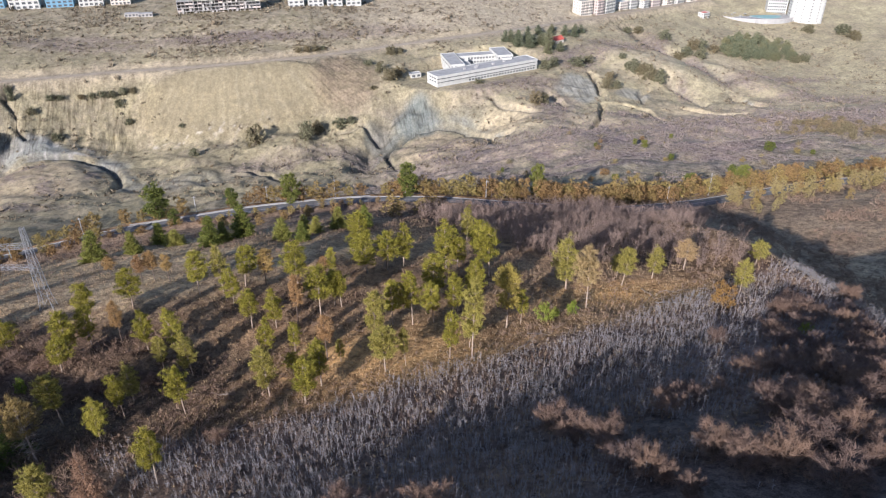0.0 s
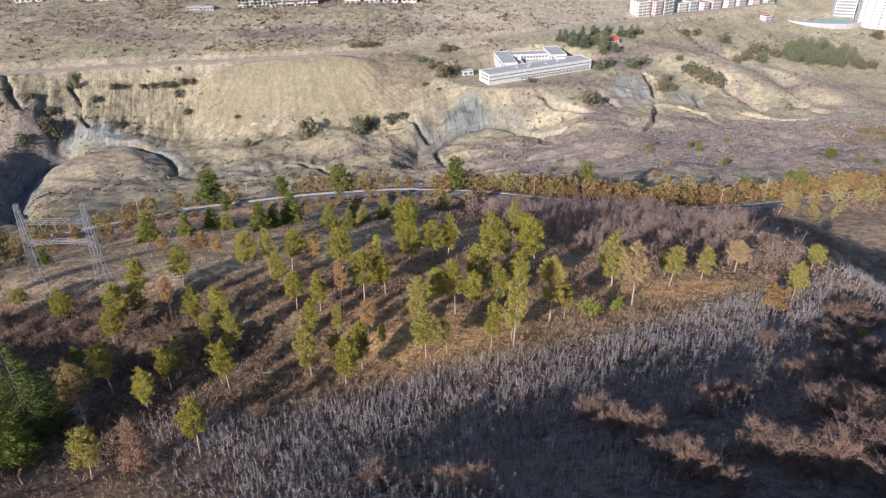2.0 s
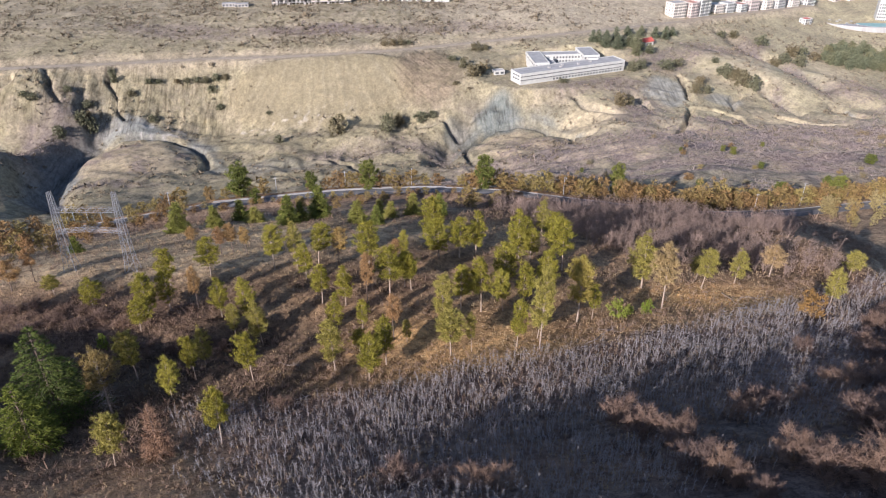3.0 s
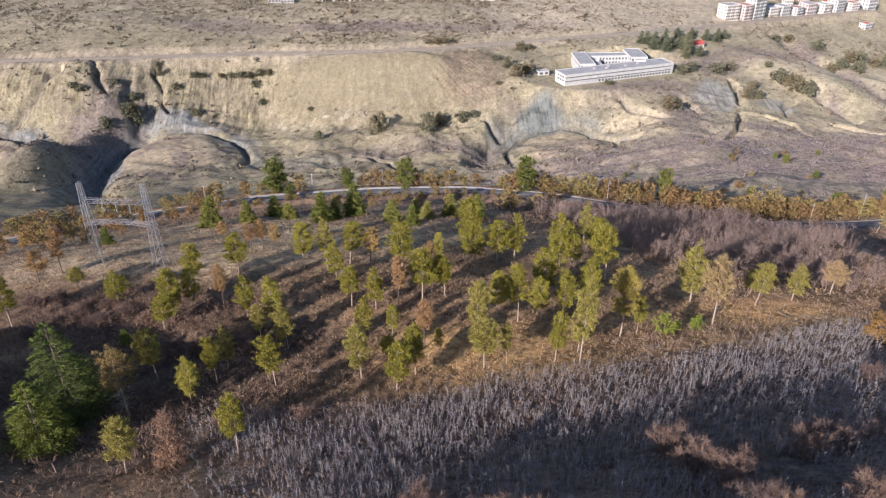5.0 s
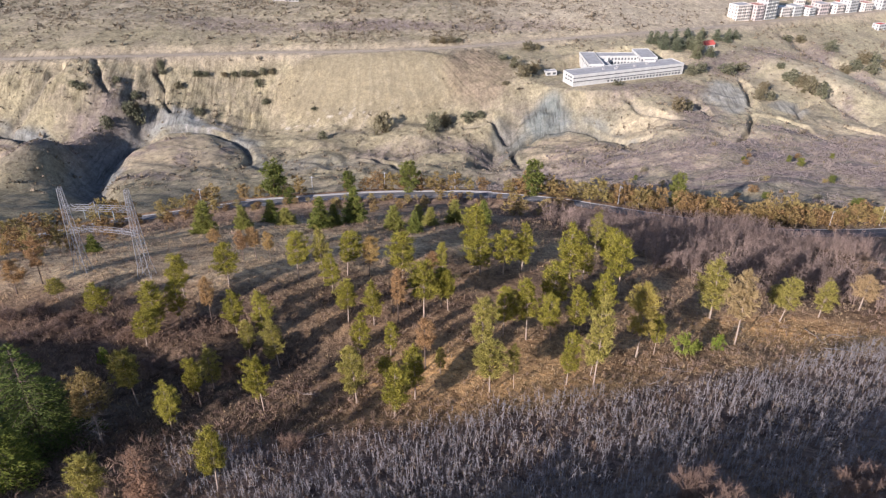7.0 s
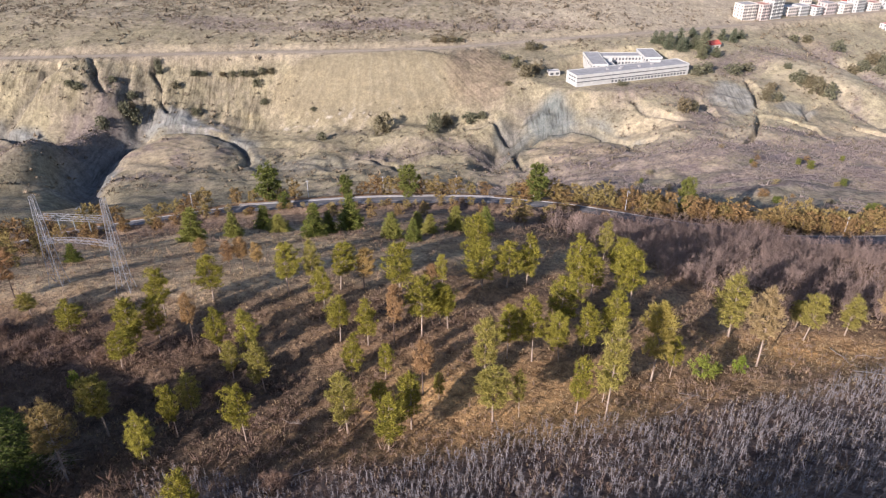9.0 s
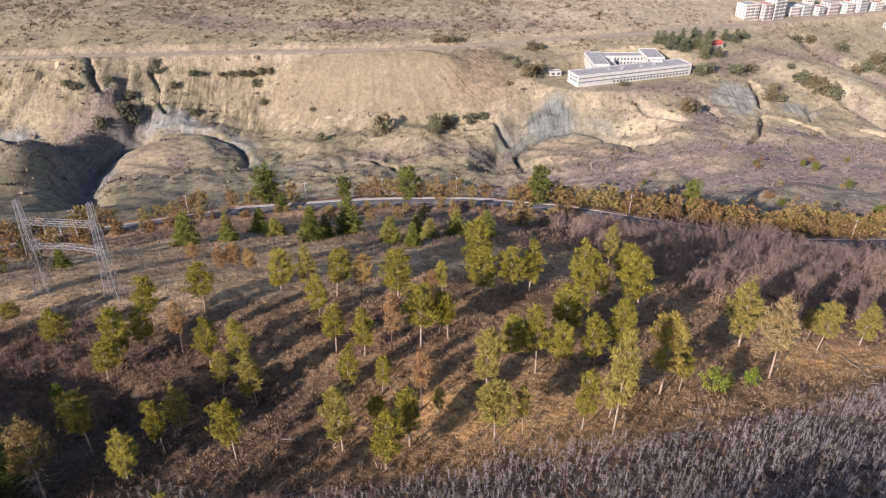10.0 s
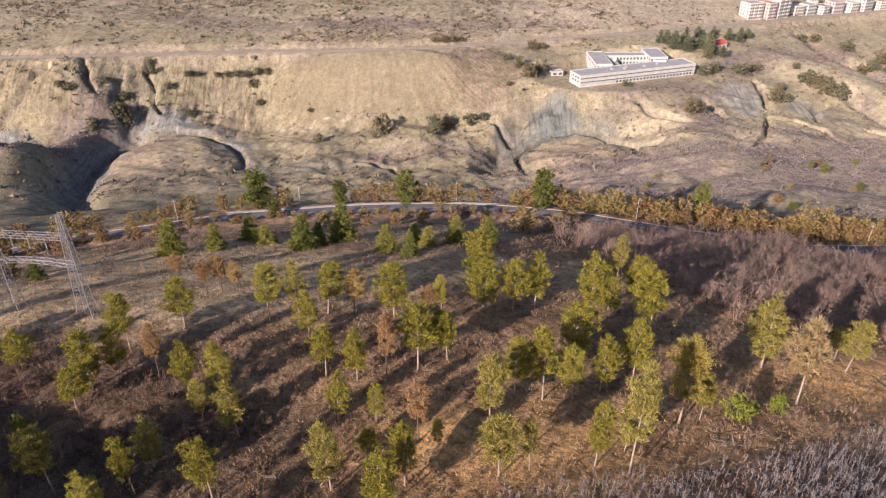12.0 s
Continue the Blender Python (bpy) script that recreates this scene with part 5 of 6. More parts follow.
def hollow_brush():
    """Low purple-brown brush in the hollow beside the cedar."""
    def hollow(x, y):
        k = np.exp(-spot(x, y, -46, 82, 34, 17, 14) ** 2) + 0.6 * np.exp(-spot(x, y, -62, 104, 26, 12, 8) ** 2)
        return np.clip(k * (0.55 + 0.9 * vnoise(x, y, 6, 67) + 0.4 * vnoise(x, y, 2.5, 68)), 0, 1)

    p, rng = scatter(6500, (-95, 0, 58, 122), hollow, 67)
    stuff("hollow_brush", domes(p, rng, 18, 0.75, 0.95, 0.028, 0.4), M_BUSH, "low purple-brown leafless brush in the shaded hollow", "brush")


def clear_of_roads(x, y):
    d, _ = along(x, y, TERRACE_ROAD)
    e, _ = along(x, y, ROAD)
    yard = np.exp(-spot(x, y, 141, 567, 64, 34, 20) ** 4)
    bare = np.maximum.reduce([k * np.exp(-spot(x, y, cx, cy, rx, ry, turn) ** 3) for cx, cy, rx, ry, turn, k in CLAYS_AND_SHADE])
    heap = np.exp(-spot(x, y, -60, 572, 82, 36, 0) ** 4)
    return (1 - bare) * (1 - 0.97 * heap) * step01((d - 6) / 4) * step01((e - 12) / 5) * (1 - yard)


def open_grass(x, y):
    return np.maximum.reduce([np.exp(-spot(x, y, cx, cy, rx, ry, turn) ** 2) for cx, cy, rx, ry, turn in LAWNS])


def far_scrub():
    def purple(x, y):
        k = np.maximum.reduce([v * np.exp(-spot(x, y, cx, cy, rx, ry, turn) ** 2) for cx, cy, rx, ry, turn, v in SCRUBLAND])
        k = k + 0.8 * np.exp(-(((y - 428 - 0.1 * (x - 150)) / 26) ** 2)) * step01((x - 10) / 60) + 0.7 * np.exp(-spot(x, y, 340, 430, 140, 46, 0) ** 2)
        return np.clip(k * (0.8 + 0.9 * vnoise(x, y, 11, 52) + 0.4 * vnoise(x, y, 4, 53)), 0, 1) * clear_of_roads(x, y) * (1 - 0.85 * open_grass(x, y))

    p, rng = scatter(130000, (-440, 520, 395, 740), purple, 51)
    stuff("far_scrub", domes(p, rng, 8, 0.85, 1.0, 0.13, 0.42), M_SCRUB, "low purple-brown leafless scrub over the valley slopes", "scrub")

    def dots(x, y):
        n = np.clip(0.3 + 0.7 * vnoise(x, y, 30, 54) + 0.6 * vnoise(x, y, 9, 56), 0.02, 1)
        top = step01((y - 606) / 20) * step01((330 - x) / 60)
        lee = step01((x - 150) / 50) * step01((y - 500) / 30)
        return np.clip(n + 0.12 * top, 0, 1) * (0.4 + 0.55 * top * step01((200 - x) / 160) - 0.1 * lee) * clear_of_roads(x, y)

    p, rng = scatter(90000, (-440, 580, 400, 760), dots, 60)
    stuff("slope_bushes", domes(p, rng, 7, 1.05, 1.1, 0.27, 0.5), M_DOT, "small dark dry bushes dotted over the far slopes", "bushes")

    def valley(x, y):
        patch = np.clip(0.6 + 1.4 * vnoise(x + 0.5 * y, y * 4, 44, 57) + 0.8 * vnoise(x, y * 1.6, 11, 58), 0, 1)
        e, _ = along(x, y, ROAD)
        return patch * step01((e - 14) / 6) * step01((x + 120) / 200) * step01((420 - y) / 20)

    p, rng = scatter(60000, (-100, 520, 240, 420), valley, 57)
    stuff("valley_scrub", domes(p, rng, 8, 0.95, 0.75, 0.085, 0.4), M_SCRUB, "dense purple-brown leafless scrub on the valley floor", "scrub")

    def ravine(x, y):
        e, _ = along(x, y, ROAD)
        dense = step01((168 - x) / 12)
        return step01((x - 112) / 8) * np.clip(0.3 + 0.5 * dense + 0.9 * vnoise(x, y, 14, 55), 0, 1) * step01((e - 6) / 3) * step01((300 - y) / 20)

    p, rng = scatter(1900, (112, 290, 75, 240), ravine, 55)
    stuff("ravine_brush", branching(p, rng, 4, 10, 2.0, 0.8, 0.5, 0.7, 0.045), M_SHRUB, "brown leafless brush in the ravine beside the road", "brush")
    p, rng = scatter(9000, (112, 290, 75, 240), ravine, 63)
    stuff("ravine_undergrowth", domes(p, rng, 16, 1.2, 1.1, 0.06, 0.45), M_SHRUB, "low tangled brown undergrowth on the ravine's banks", "undergrowth")


grove()
hill_conifers()
roadside()
near_shrubs()
thickets()
hollow_brush()
far_scrub()

# ---- pylon ----
def bar(bm, a, b, r=0.05, sides=4):
    tube(bm, [tuple(a), tuple(b)], [r, r], sides)


def mast(parent, x, y, tall):
    """A lattice mast: four legs that splay at the foot, and bracing between them."""
    z0 = float(height(x, y)) - 0.3
    wide = lambda z: float(np.interp(z, (0, 3.2, tall), (1.35, 0.95, 0.34)))  # noqa: E731
    corner = lambda k, z: (x + wide(z) * (-1, 1, 1, -1)[k], y + wide(z) * (-1, -1, 1, 1)[k], z0 + z)  # noqa: E731
    levels = [0, 3.2, 5.6, 7.7, 9.5, 11.1, 12.6, 14.0, 15.3, 16.6, 17.8, tall]
    bm = bmesh.new()
    for lo, hi in zip(levels[:-1], levels[1:]):
        for k in range(4):
            j = (k + 1) % 4
            bar(bm, corner(k, lo), corner(j, hi), 0.026)
            bar(bm, corner(j, lo), corner(k, hi), 0.026)
            bar(bm, corner(k, hi), corner(j, hi), 0.02)
    body = part("mast", bm, M_STEEL, parent)
    for k in range(4):
        bm = bmesh.new()
        for lo, hi in zip((0, 3.2), (3.2, tall)):
            bar(bm, corner(k, lo), corner(k, hi), 0.06)
        part("leg", bm, M_STEEL, body)
    return body


def truss(parent, a, b, deep, wide, rise=0.0, panels=12):
    """A cross beam of four chords and zigzag bracing; rise: how far its middle arches."""
    a, b = Vector(a), Vector(b)
    side = (b - a).cross(Vector((0, 0, 1))).normalized() * wide
    bm = bmesh.new()
    at = lambda k, s, v: a.lerp(b, k / panels) + side * s + Vector((0, 0, v * deep + rise * math.sin(math.pi * k / panels)))  # noqa: E731
    for k in range(panels):
        for s in (-1, 1):
            for v in (0, 1):
                bar(bm, at(k, s, v), at(k + 1, s, v), 0.034)
            bar(bm, at(k, s, k % 2), at(k + 1, s, 1 - k % 2), 0.03)
        for v in (0, 1):
            bar(bm, at(k, -1, v), at(k + 1, 1, v), 0.022)
    return part("cross_beam", bm, M_STEEL, parent)


def pylon():
    ob = stand("power_pylon", "galvanised steel portal pylon with two lattice masts", "pylon")
    a, b = (-72.6, 126.3), (-58.5, 123.3)
    za, zb = float(height(*a)), float(height(*b))
    mast(ob, *a, 19.0), mast(ob, *b, 19.0)
    truss(ob, (*a, za + 14.2), (*b, zb + 14.2), 0.9, 0.4)
    truss(ob, (*a, za + 9.2), (*b, zb + 9.2), 0.7, 0.4, 0.5)
    for u in (0.28, 0.5, 0.72):
        bm = bmesh.new()
        x, y, z = a[0] + (b[0] - a[0]) * u, a[1] + (b[1] - a[1]) * u, za + (zb - za) * u + 14.2
        for k in range(7):
            tube(bm, [(x, y, z - 0.2 - 0.26 * k), (x, y, z - 0.34 - 0.26 * k)], [0.05, 0.1], 6)
        bar(bm, (x, y, z), (x, y, z - 2.2), 0.03)
        part("insulator", bm, M_GLASSY, ob, "grey glass insulator string")


# ---- buildings ----
def box(bm, x0, x1, y0, y1, z0, z1):
    r = bmesh.ops.create_cube(bm, size=1.0)
    bmesh.ops.scale(bm, vec=(x1 - x0, y1 - y0, z1 - z0), verts=r["verts"])
    bmesh.ops.translate(bm, vec=((x0 + x1) / 2, (y0 + y1) / 2, (z0 + z1) / 2), verts=r["verts"])


def boxed(name, parent, material, *sizes, label=""):
    bm = bmesh.new()
    for s in sizes:
        box(bm, *s)
    return part(name, bm, material, parent, label)


PANES = {}


def window(parent, x, y, z, w, h, facing=0):
    """A dark pane in a shallow frame, set into the front (0) or the side (1) of a wall."""
    key = (round(w, 2), round(h, 2), facing)
    if key not in PANES:
        bm = bmesh.new()
        if facing:
            box(bm, -0.06, 0.12, -w / 2, w / 2, 0, h)
        else:
            box(bm, -w / 2, w / 2, -0.06, 0.12, 0, h)
        me = bpy.data.meshes.new("window")
        bm.to_mesh(me)
        bm.free()
        me.materials.append(M_PANE)
        PANES[key] = me
    ob = new("window", PANES[key])
    ob.parent = parent
    ob.location = (x, y, z)
    return ob


def block(name, label, x, y, w, d, h, turn, storeys, bays, wall, roof=None, z=None, category="building", group="", tall=0.55, broad_w=0.6, balcony=False, parapet=0.5):
    """A flat-roofed house of storeys and bays, its front to the valley."""
    z = float(height(x, y)) if z is None else z
    ob = stand(name, label, category, group)
    ob.matrix_basis = pose(x, y, z, 0, 0, turn)
    boxed("wall", ob, wall, (-w / 2, w / 2, 0, d, -6, h))
    boxed("roof", ob, roof or M_FELT, (-w / 2 + 0.3, w / 2 - 0.3, 0.3, d - 0.3, h - 0.05, h + 0.12))
    if parapet:
        boxed("parapet", ob, wall, (-w / 2, w / 2, -0.05, 0.3, h, h + parapet), (-w / 2, w / 2, d - 0.3, d + 0.05, h, h + parapet),
              (-w / 2 - 0.05, -w / 2 + 0.3, 0.3, d - 0.3, h, h + parapet), (w / 2 - 0.3, w / 2 + 0.05, 0.3, d - 0.3, h, h + parapet))
    step, sh = w / bays, h / storeys
    for k in range(storeys):
        for b in range(bays):
            window(ob, -w / 2 + (b + 0.5) * step, 0, k * sh + sh * 0.25, step * broad_w, sh * tall)
        for b in range(max(1, int(d / 4))):
            window(ob, -w / 2, (b + 0.5) * d / max(1, int(d / 4)), k * sh + sh * 0.25, 1.4, sh * tall, facing=1)
        if balcony and k:
            for b in range(0, bays, 2):
                boxed("balcony", ob, wall, (-w / 2 + b * step + 0.2, -w / 2 + (b + 1) * step - 0.2, -1.1, -0.02, k * sh - 0.1, k * sh + 0.9))
    return ob


def institute():
    """The long white building on its terrace, with wings round a court."""
    ob = stand("long_building", "long white three-storey building with flat grey roofs", "building")
    ob.matrix_basis = pose(98.4, 535.6, -87.0, 0, 0, 20.5)
    L, D, H = 101.0, 16.0, 8.4
    boxed("wall", ob, M_WHITE, (0, L, 0, D, -6, H))
    boxed("roof", ob, M_FELT, (0.4, L - 0.4, 0.4, D - 0.4, H - 0.02, H + 0.1))
    boxed("parapet", ob, M_WHITE, (-0.15, L + 0.15, -0.3, 0.35, H - 1.5, H + 0.6), (-0.15, L + 0.15, D - 0.35, D + 0.1, H - 0.5, H + 0.6), (-0.2, 0.35, 0.35, D - 0.35, H - 0.5, H + 0.6), (L - 0.35, L + 0.2, 0.35, D - 0.35, H - 0.5, H + 0.6))
    boxed("floor_band", ob, M_WHITE, (-0.12, L + 0.12, -0.34, 0.1, 4.0, 6.1))
    boxed("floor_band", ob, M_WHITE, (-0.12, L + 0.12, -0.34, 0.1, 2.5, 3.2))
    for k in range(33):
        u = 1.5 + k * 3.0
        window(ob, u, 0, 6.15, 2.7, 0.7)
        window(ob, u, 0, 3.25, 2.7, 0.7)
        if k > 9:
            window(ob, u, 0, 0.8, 1.7, 1.5)
    for z in (6.0, 3.25):
        for v in (3.5, 7.2, 11.0):
            window(ob, 0, v, z, 2.4, 1.2, facing=1)

    def wing(x0, x1, y0, y1, h, name, rows=2):
        """A wing in the valley's own axes, against the slanting front block."""
        w = new(name)
        w.parent = ob
        w.matrix_parent_inverse = ob.matrix_basis.inverted()
        w.matrix_basis = pose(x0, y0, -87.0, 0, 0, 2)
        u, v = x1 - x0, y1 - y0
        boxed("wall", w, M_WHITE, (0, u, 0, v, -6, h))
        boxed("roof", w, M_FELT, (0.3, u - 0.3, 0.3, v - 0.3, h - 0.02, h + 0.12))
        boxed("parapet", w, M_WHITE, (0, u, -0.05, 0.3, h, h + 0.5), (0, u, v - 0.3, v, h, h + 0.5), (-0.05, 0.3, 0.3, v - 0.3, h, h + 0.5), (u - 0.3, u + 0.05, 0.3, v - 0.3, h, h + 0.5))
        n = max(2, int(u / 2.6))
        for k in range(n):
            for r in range(rows):
                window(w, (k + 0.5) * u / n, 0, h - 2.9 - 3.3 * r, 1.5, 1.7)
        n = max(2, int(v / 5))
        for k in range(n):
            window(w, 0, (k + 0.5) * v / n, h - 2.9, 1.5, 1.5, facing=1)
        return w

    wing(114.5, 127, 562, 600, 10.0, "west_wing", 1)
    wing(127.2, 160, 590, 601, 9.2, "rear_wing")
    wing(160.2, 174, 580, 608, 10.8, "east_wing", 1)
    wing(163, 171.5, 575, 579.8, 9.6, "annex", 1)
    wing(128.5, 134.5, 563.5, 589.8, 7.2, "link", 1)
    dish = new("satellite_dish")
    dish.parent = ob
    dish.matrix_parent_inverse = ob.matrix_basis.inverted()
    dish.matrix_basis = pose(131.5, 584, -79.6, 62, 0, 14)
    bm = bmesh.new()
    rings = [[bm.verts.new((r * math.cos(a), r * math.sin(a), z)) for a in (2 * math.pi * k / 16 for k in range(16))] for r, z in ((0.3, 2.1), (1.1, 2.2), (1.9, 2.7), (1.9, 2.58), (1.1, 2.06), (0.3, 1.96))]
    for lo, hi in zip(rings[:-1], rings[1:]):
        for k in range(16):
            bm.faces.new((lo[k], lo[(k + 1) % 16], hi[(k + 1) % 16], hi[k]))
    bm.faces.new(rings[0][::-1]), bm.faces.new(rings[-1])
    part("reflector", bm, M_WHITE, dish)
    bm = bmesh.new()
    tube(bm, [(0, 0, 2.0), (0, -1.4, 0.0)], [0.12, 0.16], 6)
    part("mount", bm, M_KERB, dish)
    for u, v in ((30, 7), (40, 5), (44, 9), (58, 6), (71, 8)):
        boxed("roof_vent", ob, M_KERB, (u, u + 2.2, v, v + 1.6, H + 0.12, H + 1.3))
    return ob


def bare_frame(x, y, w, d, storeys, z, turn, seed):
    """A half-built house: floor slabs on columns, a back wall and some infill."""
    rng = np.random.default_rng(seed)
    ob = stand("unfinished_block", "unfinished grey concrete apartment block with open bays", "apartment block", "half-built row")
    ob.matrix_basis = pose(x, y, z, 0, 0, turn)
    sh, bays = 3.1, 4
    step = w / bays
    for k in range(storeys + 1):
        boxed("floor_slab", ob, M_CONCRETE, (-w / 2 - 0.3, w / 2 + 0.3, -0.9 if k else -0.2, d, k * sh - 0.28 if k else -6, k * sh))
    boxed("back_wall", ob, M_CONCRETE, (-w / 2, w / 2, d - 3.3, d - 3.0, 0, storeys * sh - 0.3))
    for b in range(bays + 1):
        u = -w / 2 + b * step
        boxed("column", ob, M_CONCRETE, (u - 0.22, u + 0.22, 0.0, 0.45, 0, storeys * sh + (0.9 if rng.uniform() < 0.6 else -0.28)))
    for k in range(storeys):
        boxed("side_wall", ob, M_CONCRETE, (-w / 2 + 0.02, -w / 2 + 0.2, 0.5, d - 3.4, k * sh, (k + 1) * sh - 0.28))
        for b in range(bays):
            u = -w / 2 + b * step
            style = rng.uniform()
            if style < 0.3:
                boxed("infill", ob, M_PINK, (u + 0.25, u + step - 0.25, 0.1, 0.3, k * sh, k * sh + sh * 0.35))
            elif style < 0.5:
                boxed("infill", ob, M_CONCRETE, (u + 0.25, u + step * 0.5, 0.1, 0.3, k * sh, (k + 1) * sh - 0.28))
    return ob


def town():
    block("shed", "small white shed near the long building", 86.0, 566, 9, 6, 3.2, 12, 1, 2, M_WHITE, M_KERB, z=-87)
    house = stand("small_house", "small house with a bright red pitched roof", "house")
    house.matrix_basis = pose(234.6, 631.9, float(height(234.6, 631.9)), 0, 0, 25)
    boxed("wall", house, M_CREAM, (-5, 5, 0, 8, -3, 3.6))
    bm = bmesh.new()
    v = [bm.verts.new(c) for c in ((-5.6, -0.6, 3.5), (5.6, -0.6, 3.5), (5.6, 8.6, 3.5), (-5.6, 8.6, 3.5), (-5.6, 4, 6.4), (5.6, 4, 6.4))]
    for f in ((0, 1, 5, 4), (3, 4, 5, 2), (0, 4, 3), (1, 2, 5), (0, 3, 2, 1)):
        bm.faces.new([v[i] for i in f])
    part("roof", bm, M_REDROOF, house, "bright red metal roof")
    window(house, -2.4, 0, 1.0, 1.3, 1.3), window(house, 2.2, 0, 1.0, 1.3, 1.3)
    # half-built rows on the upper terrace
    for k in range(5):
        bare_frame(-112 + 15.5 * k, 716 + 0.9 * k, 14.6, 12, 4 + (k % 3 == 1), -57.4 + 0.1 * k, 3, 3 + k)
    for k in range(4):
        block("terrace_house", "white terraced house with wide dark windows", -8 + 19 * k, 727 + 2 * k, 15, 11, 10.5, 5, 3, 3, M_WHITE, z=-57.2 - 0.2 * k, category="house", group="white terraced row", tall=0.5)
    for k, (x, y, w, h, wall, roof) in enumerate(((-262, 745, 26, 15, M_WHITE, M_BLUEROOF), (-232, 750, 24, 13, M_BLUEROOF, M_BLUEROOF), (-204, 752, 22, 14, M_WHITE, M_FELT), (-178, 756, 18, 12, M_CREAM, M_BLUEROOF), (-292, 748, 22, 14, M_BLUEROOF, M_FELT), (-322, 742, 24, 15, M_WHITE, M_FELT))):
        block("apartment_block", "apartment block with pale walls on the upper terrace", x, y, w, 14, h, 8, 4, 5, wall, roof, category="apartment block", group="upper terrace blocks")
    for x, y in ((-160, 710), (-148, 709)):
        block("ruin", "low roofless concrete ruin on bare ground", x, y, 13, 7, 3.2, 6, 1, 4, M_CONCRETE, category="ruin", parapet=0.0)
    # right-hand quarter
    rows = ((296, 724, 17, 15, M_CREAM, True), (314, 729, 11, 15, M_PINK, True), (329, 738, 16, 30, M_WHITE, True), (352, 754, 12, 9, M_CREAM, False), (367, 760, 12, 10, M_WHITE, False),
            (384, 764, 11, 8, M_WHITE, True), (400, 772, 13, 11, M_PINK, False), (420, 778, 12, 9, M_CREAM, True), (438, 786, 14, 12, M_WHITE, False), (460, 796, 12, 8, M_CREAM, False), (484, 806, 14, 11, M_WHITE, True))
    for k, (x, y, w, h, wall, bal) in enumerate(rows):
        block("apartment_block", "apartment block with pale rendered walls and rows of windows", x, y, w, 13, h, 22 + (k % 3) * 4, max(3, round(h / 3.2)), max(3, round(w / 3)), wall, (M_FELT, M_TILE, M_FELT, M_WHITE)[k % 4],
              category="apartment block", group="hillside apartment quarter", balcony=bal)
    block("small_house", "small white house beside bare trees", 452, 748, 11, 8, 6, 25, 2, 3, M_WHITE, M_REDROOF, category="house")
    hillside_houses()
    # white tower over its pool terrace
    tower()
    pool_terrace()


def hillside_houses():
    """Small houses stepped up the slope behind the apartment quarter."""
    rng = np.random.default_rng(61)
    for k in range(20):
        x, y = 345 + 13.5 * k + rng.uniform(-4, 4), 782 + 3.0 * k + rng.uniform(0, 46)
        tall = rng.uniform(5.5, 11)
        block("hillside_house", "pale rendered house with a tiled roof on the slope", x, y, rng.uniform(8, 13), 9, tall, 20 + rng.uniform(-12, 14), max(2, round(tall / 3.2)), 3, (M_CREAM, M_WHITE, M_PINK)[k % 3], (M_TILE, M_FELT, M_TILE, M_REDROOF)[k % 4], category="house", group="hillside houses", parapet=0.0)


def curved_slab(bm, ring, z0, z1):
    low, top = [bm.verts.new((*p, z0)) for p in ring], [bm.verts.new((*p, z1)) for p in ring]
    for k in range(len(ring)):
        j = (k + 1) % len(ring)
        bm.faces.new((low[k], low[j], top[j], top[k]))
    bm.faces.new(top), bm.faces.new(low[::-1])
    bmesh.ops.recalc_face_normals(bm, faces=bm.faces)


def tower():
    """A white high-rise whose plan bows towards the valley, with a lower wing."""
    ob = stand("tower_block", "white high-rise with a bowed front above a cliff", "high-rise")
    ob.matrix_basis = pose(570, 734, float(height(570, 724)), 0, 0, -22)
    bow = [(18 * math.cos(a), -8 * math.sin(a)) for a in (math.pi * k / 12 for k in range(13))]
    ring = [(-18, 12), (18, 12)] + bow
    bm = bmesh.new()
    curved_slab(bm, ring, -8, 42)
    part("wall", bm, M_WHITE, ob)
    bm = bmesh.new()
    curved_slab(bm, [(0.95 * x, 0.95 * y + 0.3) for x, y in ring], 41.9, 42.5)
    part("roof", bm, M_FELT, ob)
    for k in range(12):
        for j in range(1, 11, 2):
            a = math.pi * (j + 0.5) / 12
            w = window(ob, 17.9 * math.cos(a), -7.95 * math.sin(a), 2 + 3.3 * k, 2.0, 1.3)
            w.rotation_euler.z = math.atan2(-math.sin(a), math.cos(a)) + math.pi / 2
        for v in (3, 8, 13):
            window(ob, -18, v - 1, 2 + 3.3 * k, 1.8, 1.5, facing=1)
    wing = boxed("wing", ob, M_WHITE, (-40, -18.2, 18, 30, -8, 30), label="lower white wing")
    for k in range(7):
        for j in range(9):
            window(wing, -38.5 + 2.3 * j, 18, 2 + 3.4 * k, 1.5, 2.0)


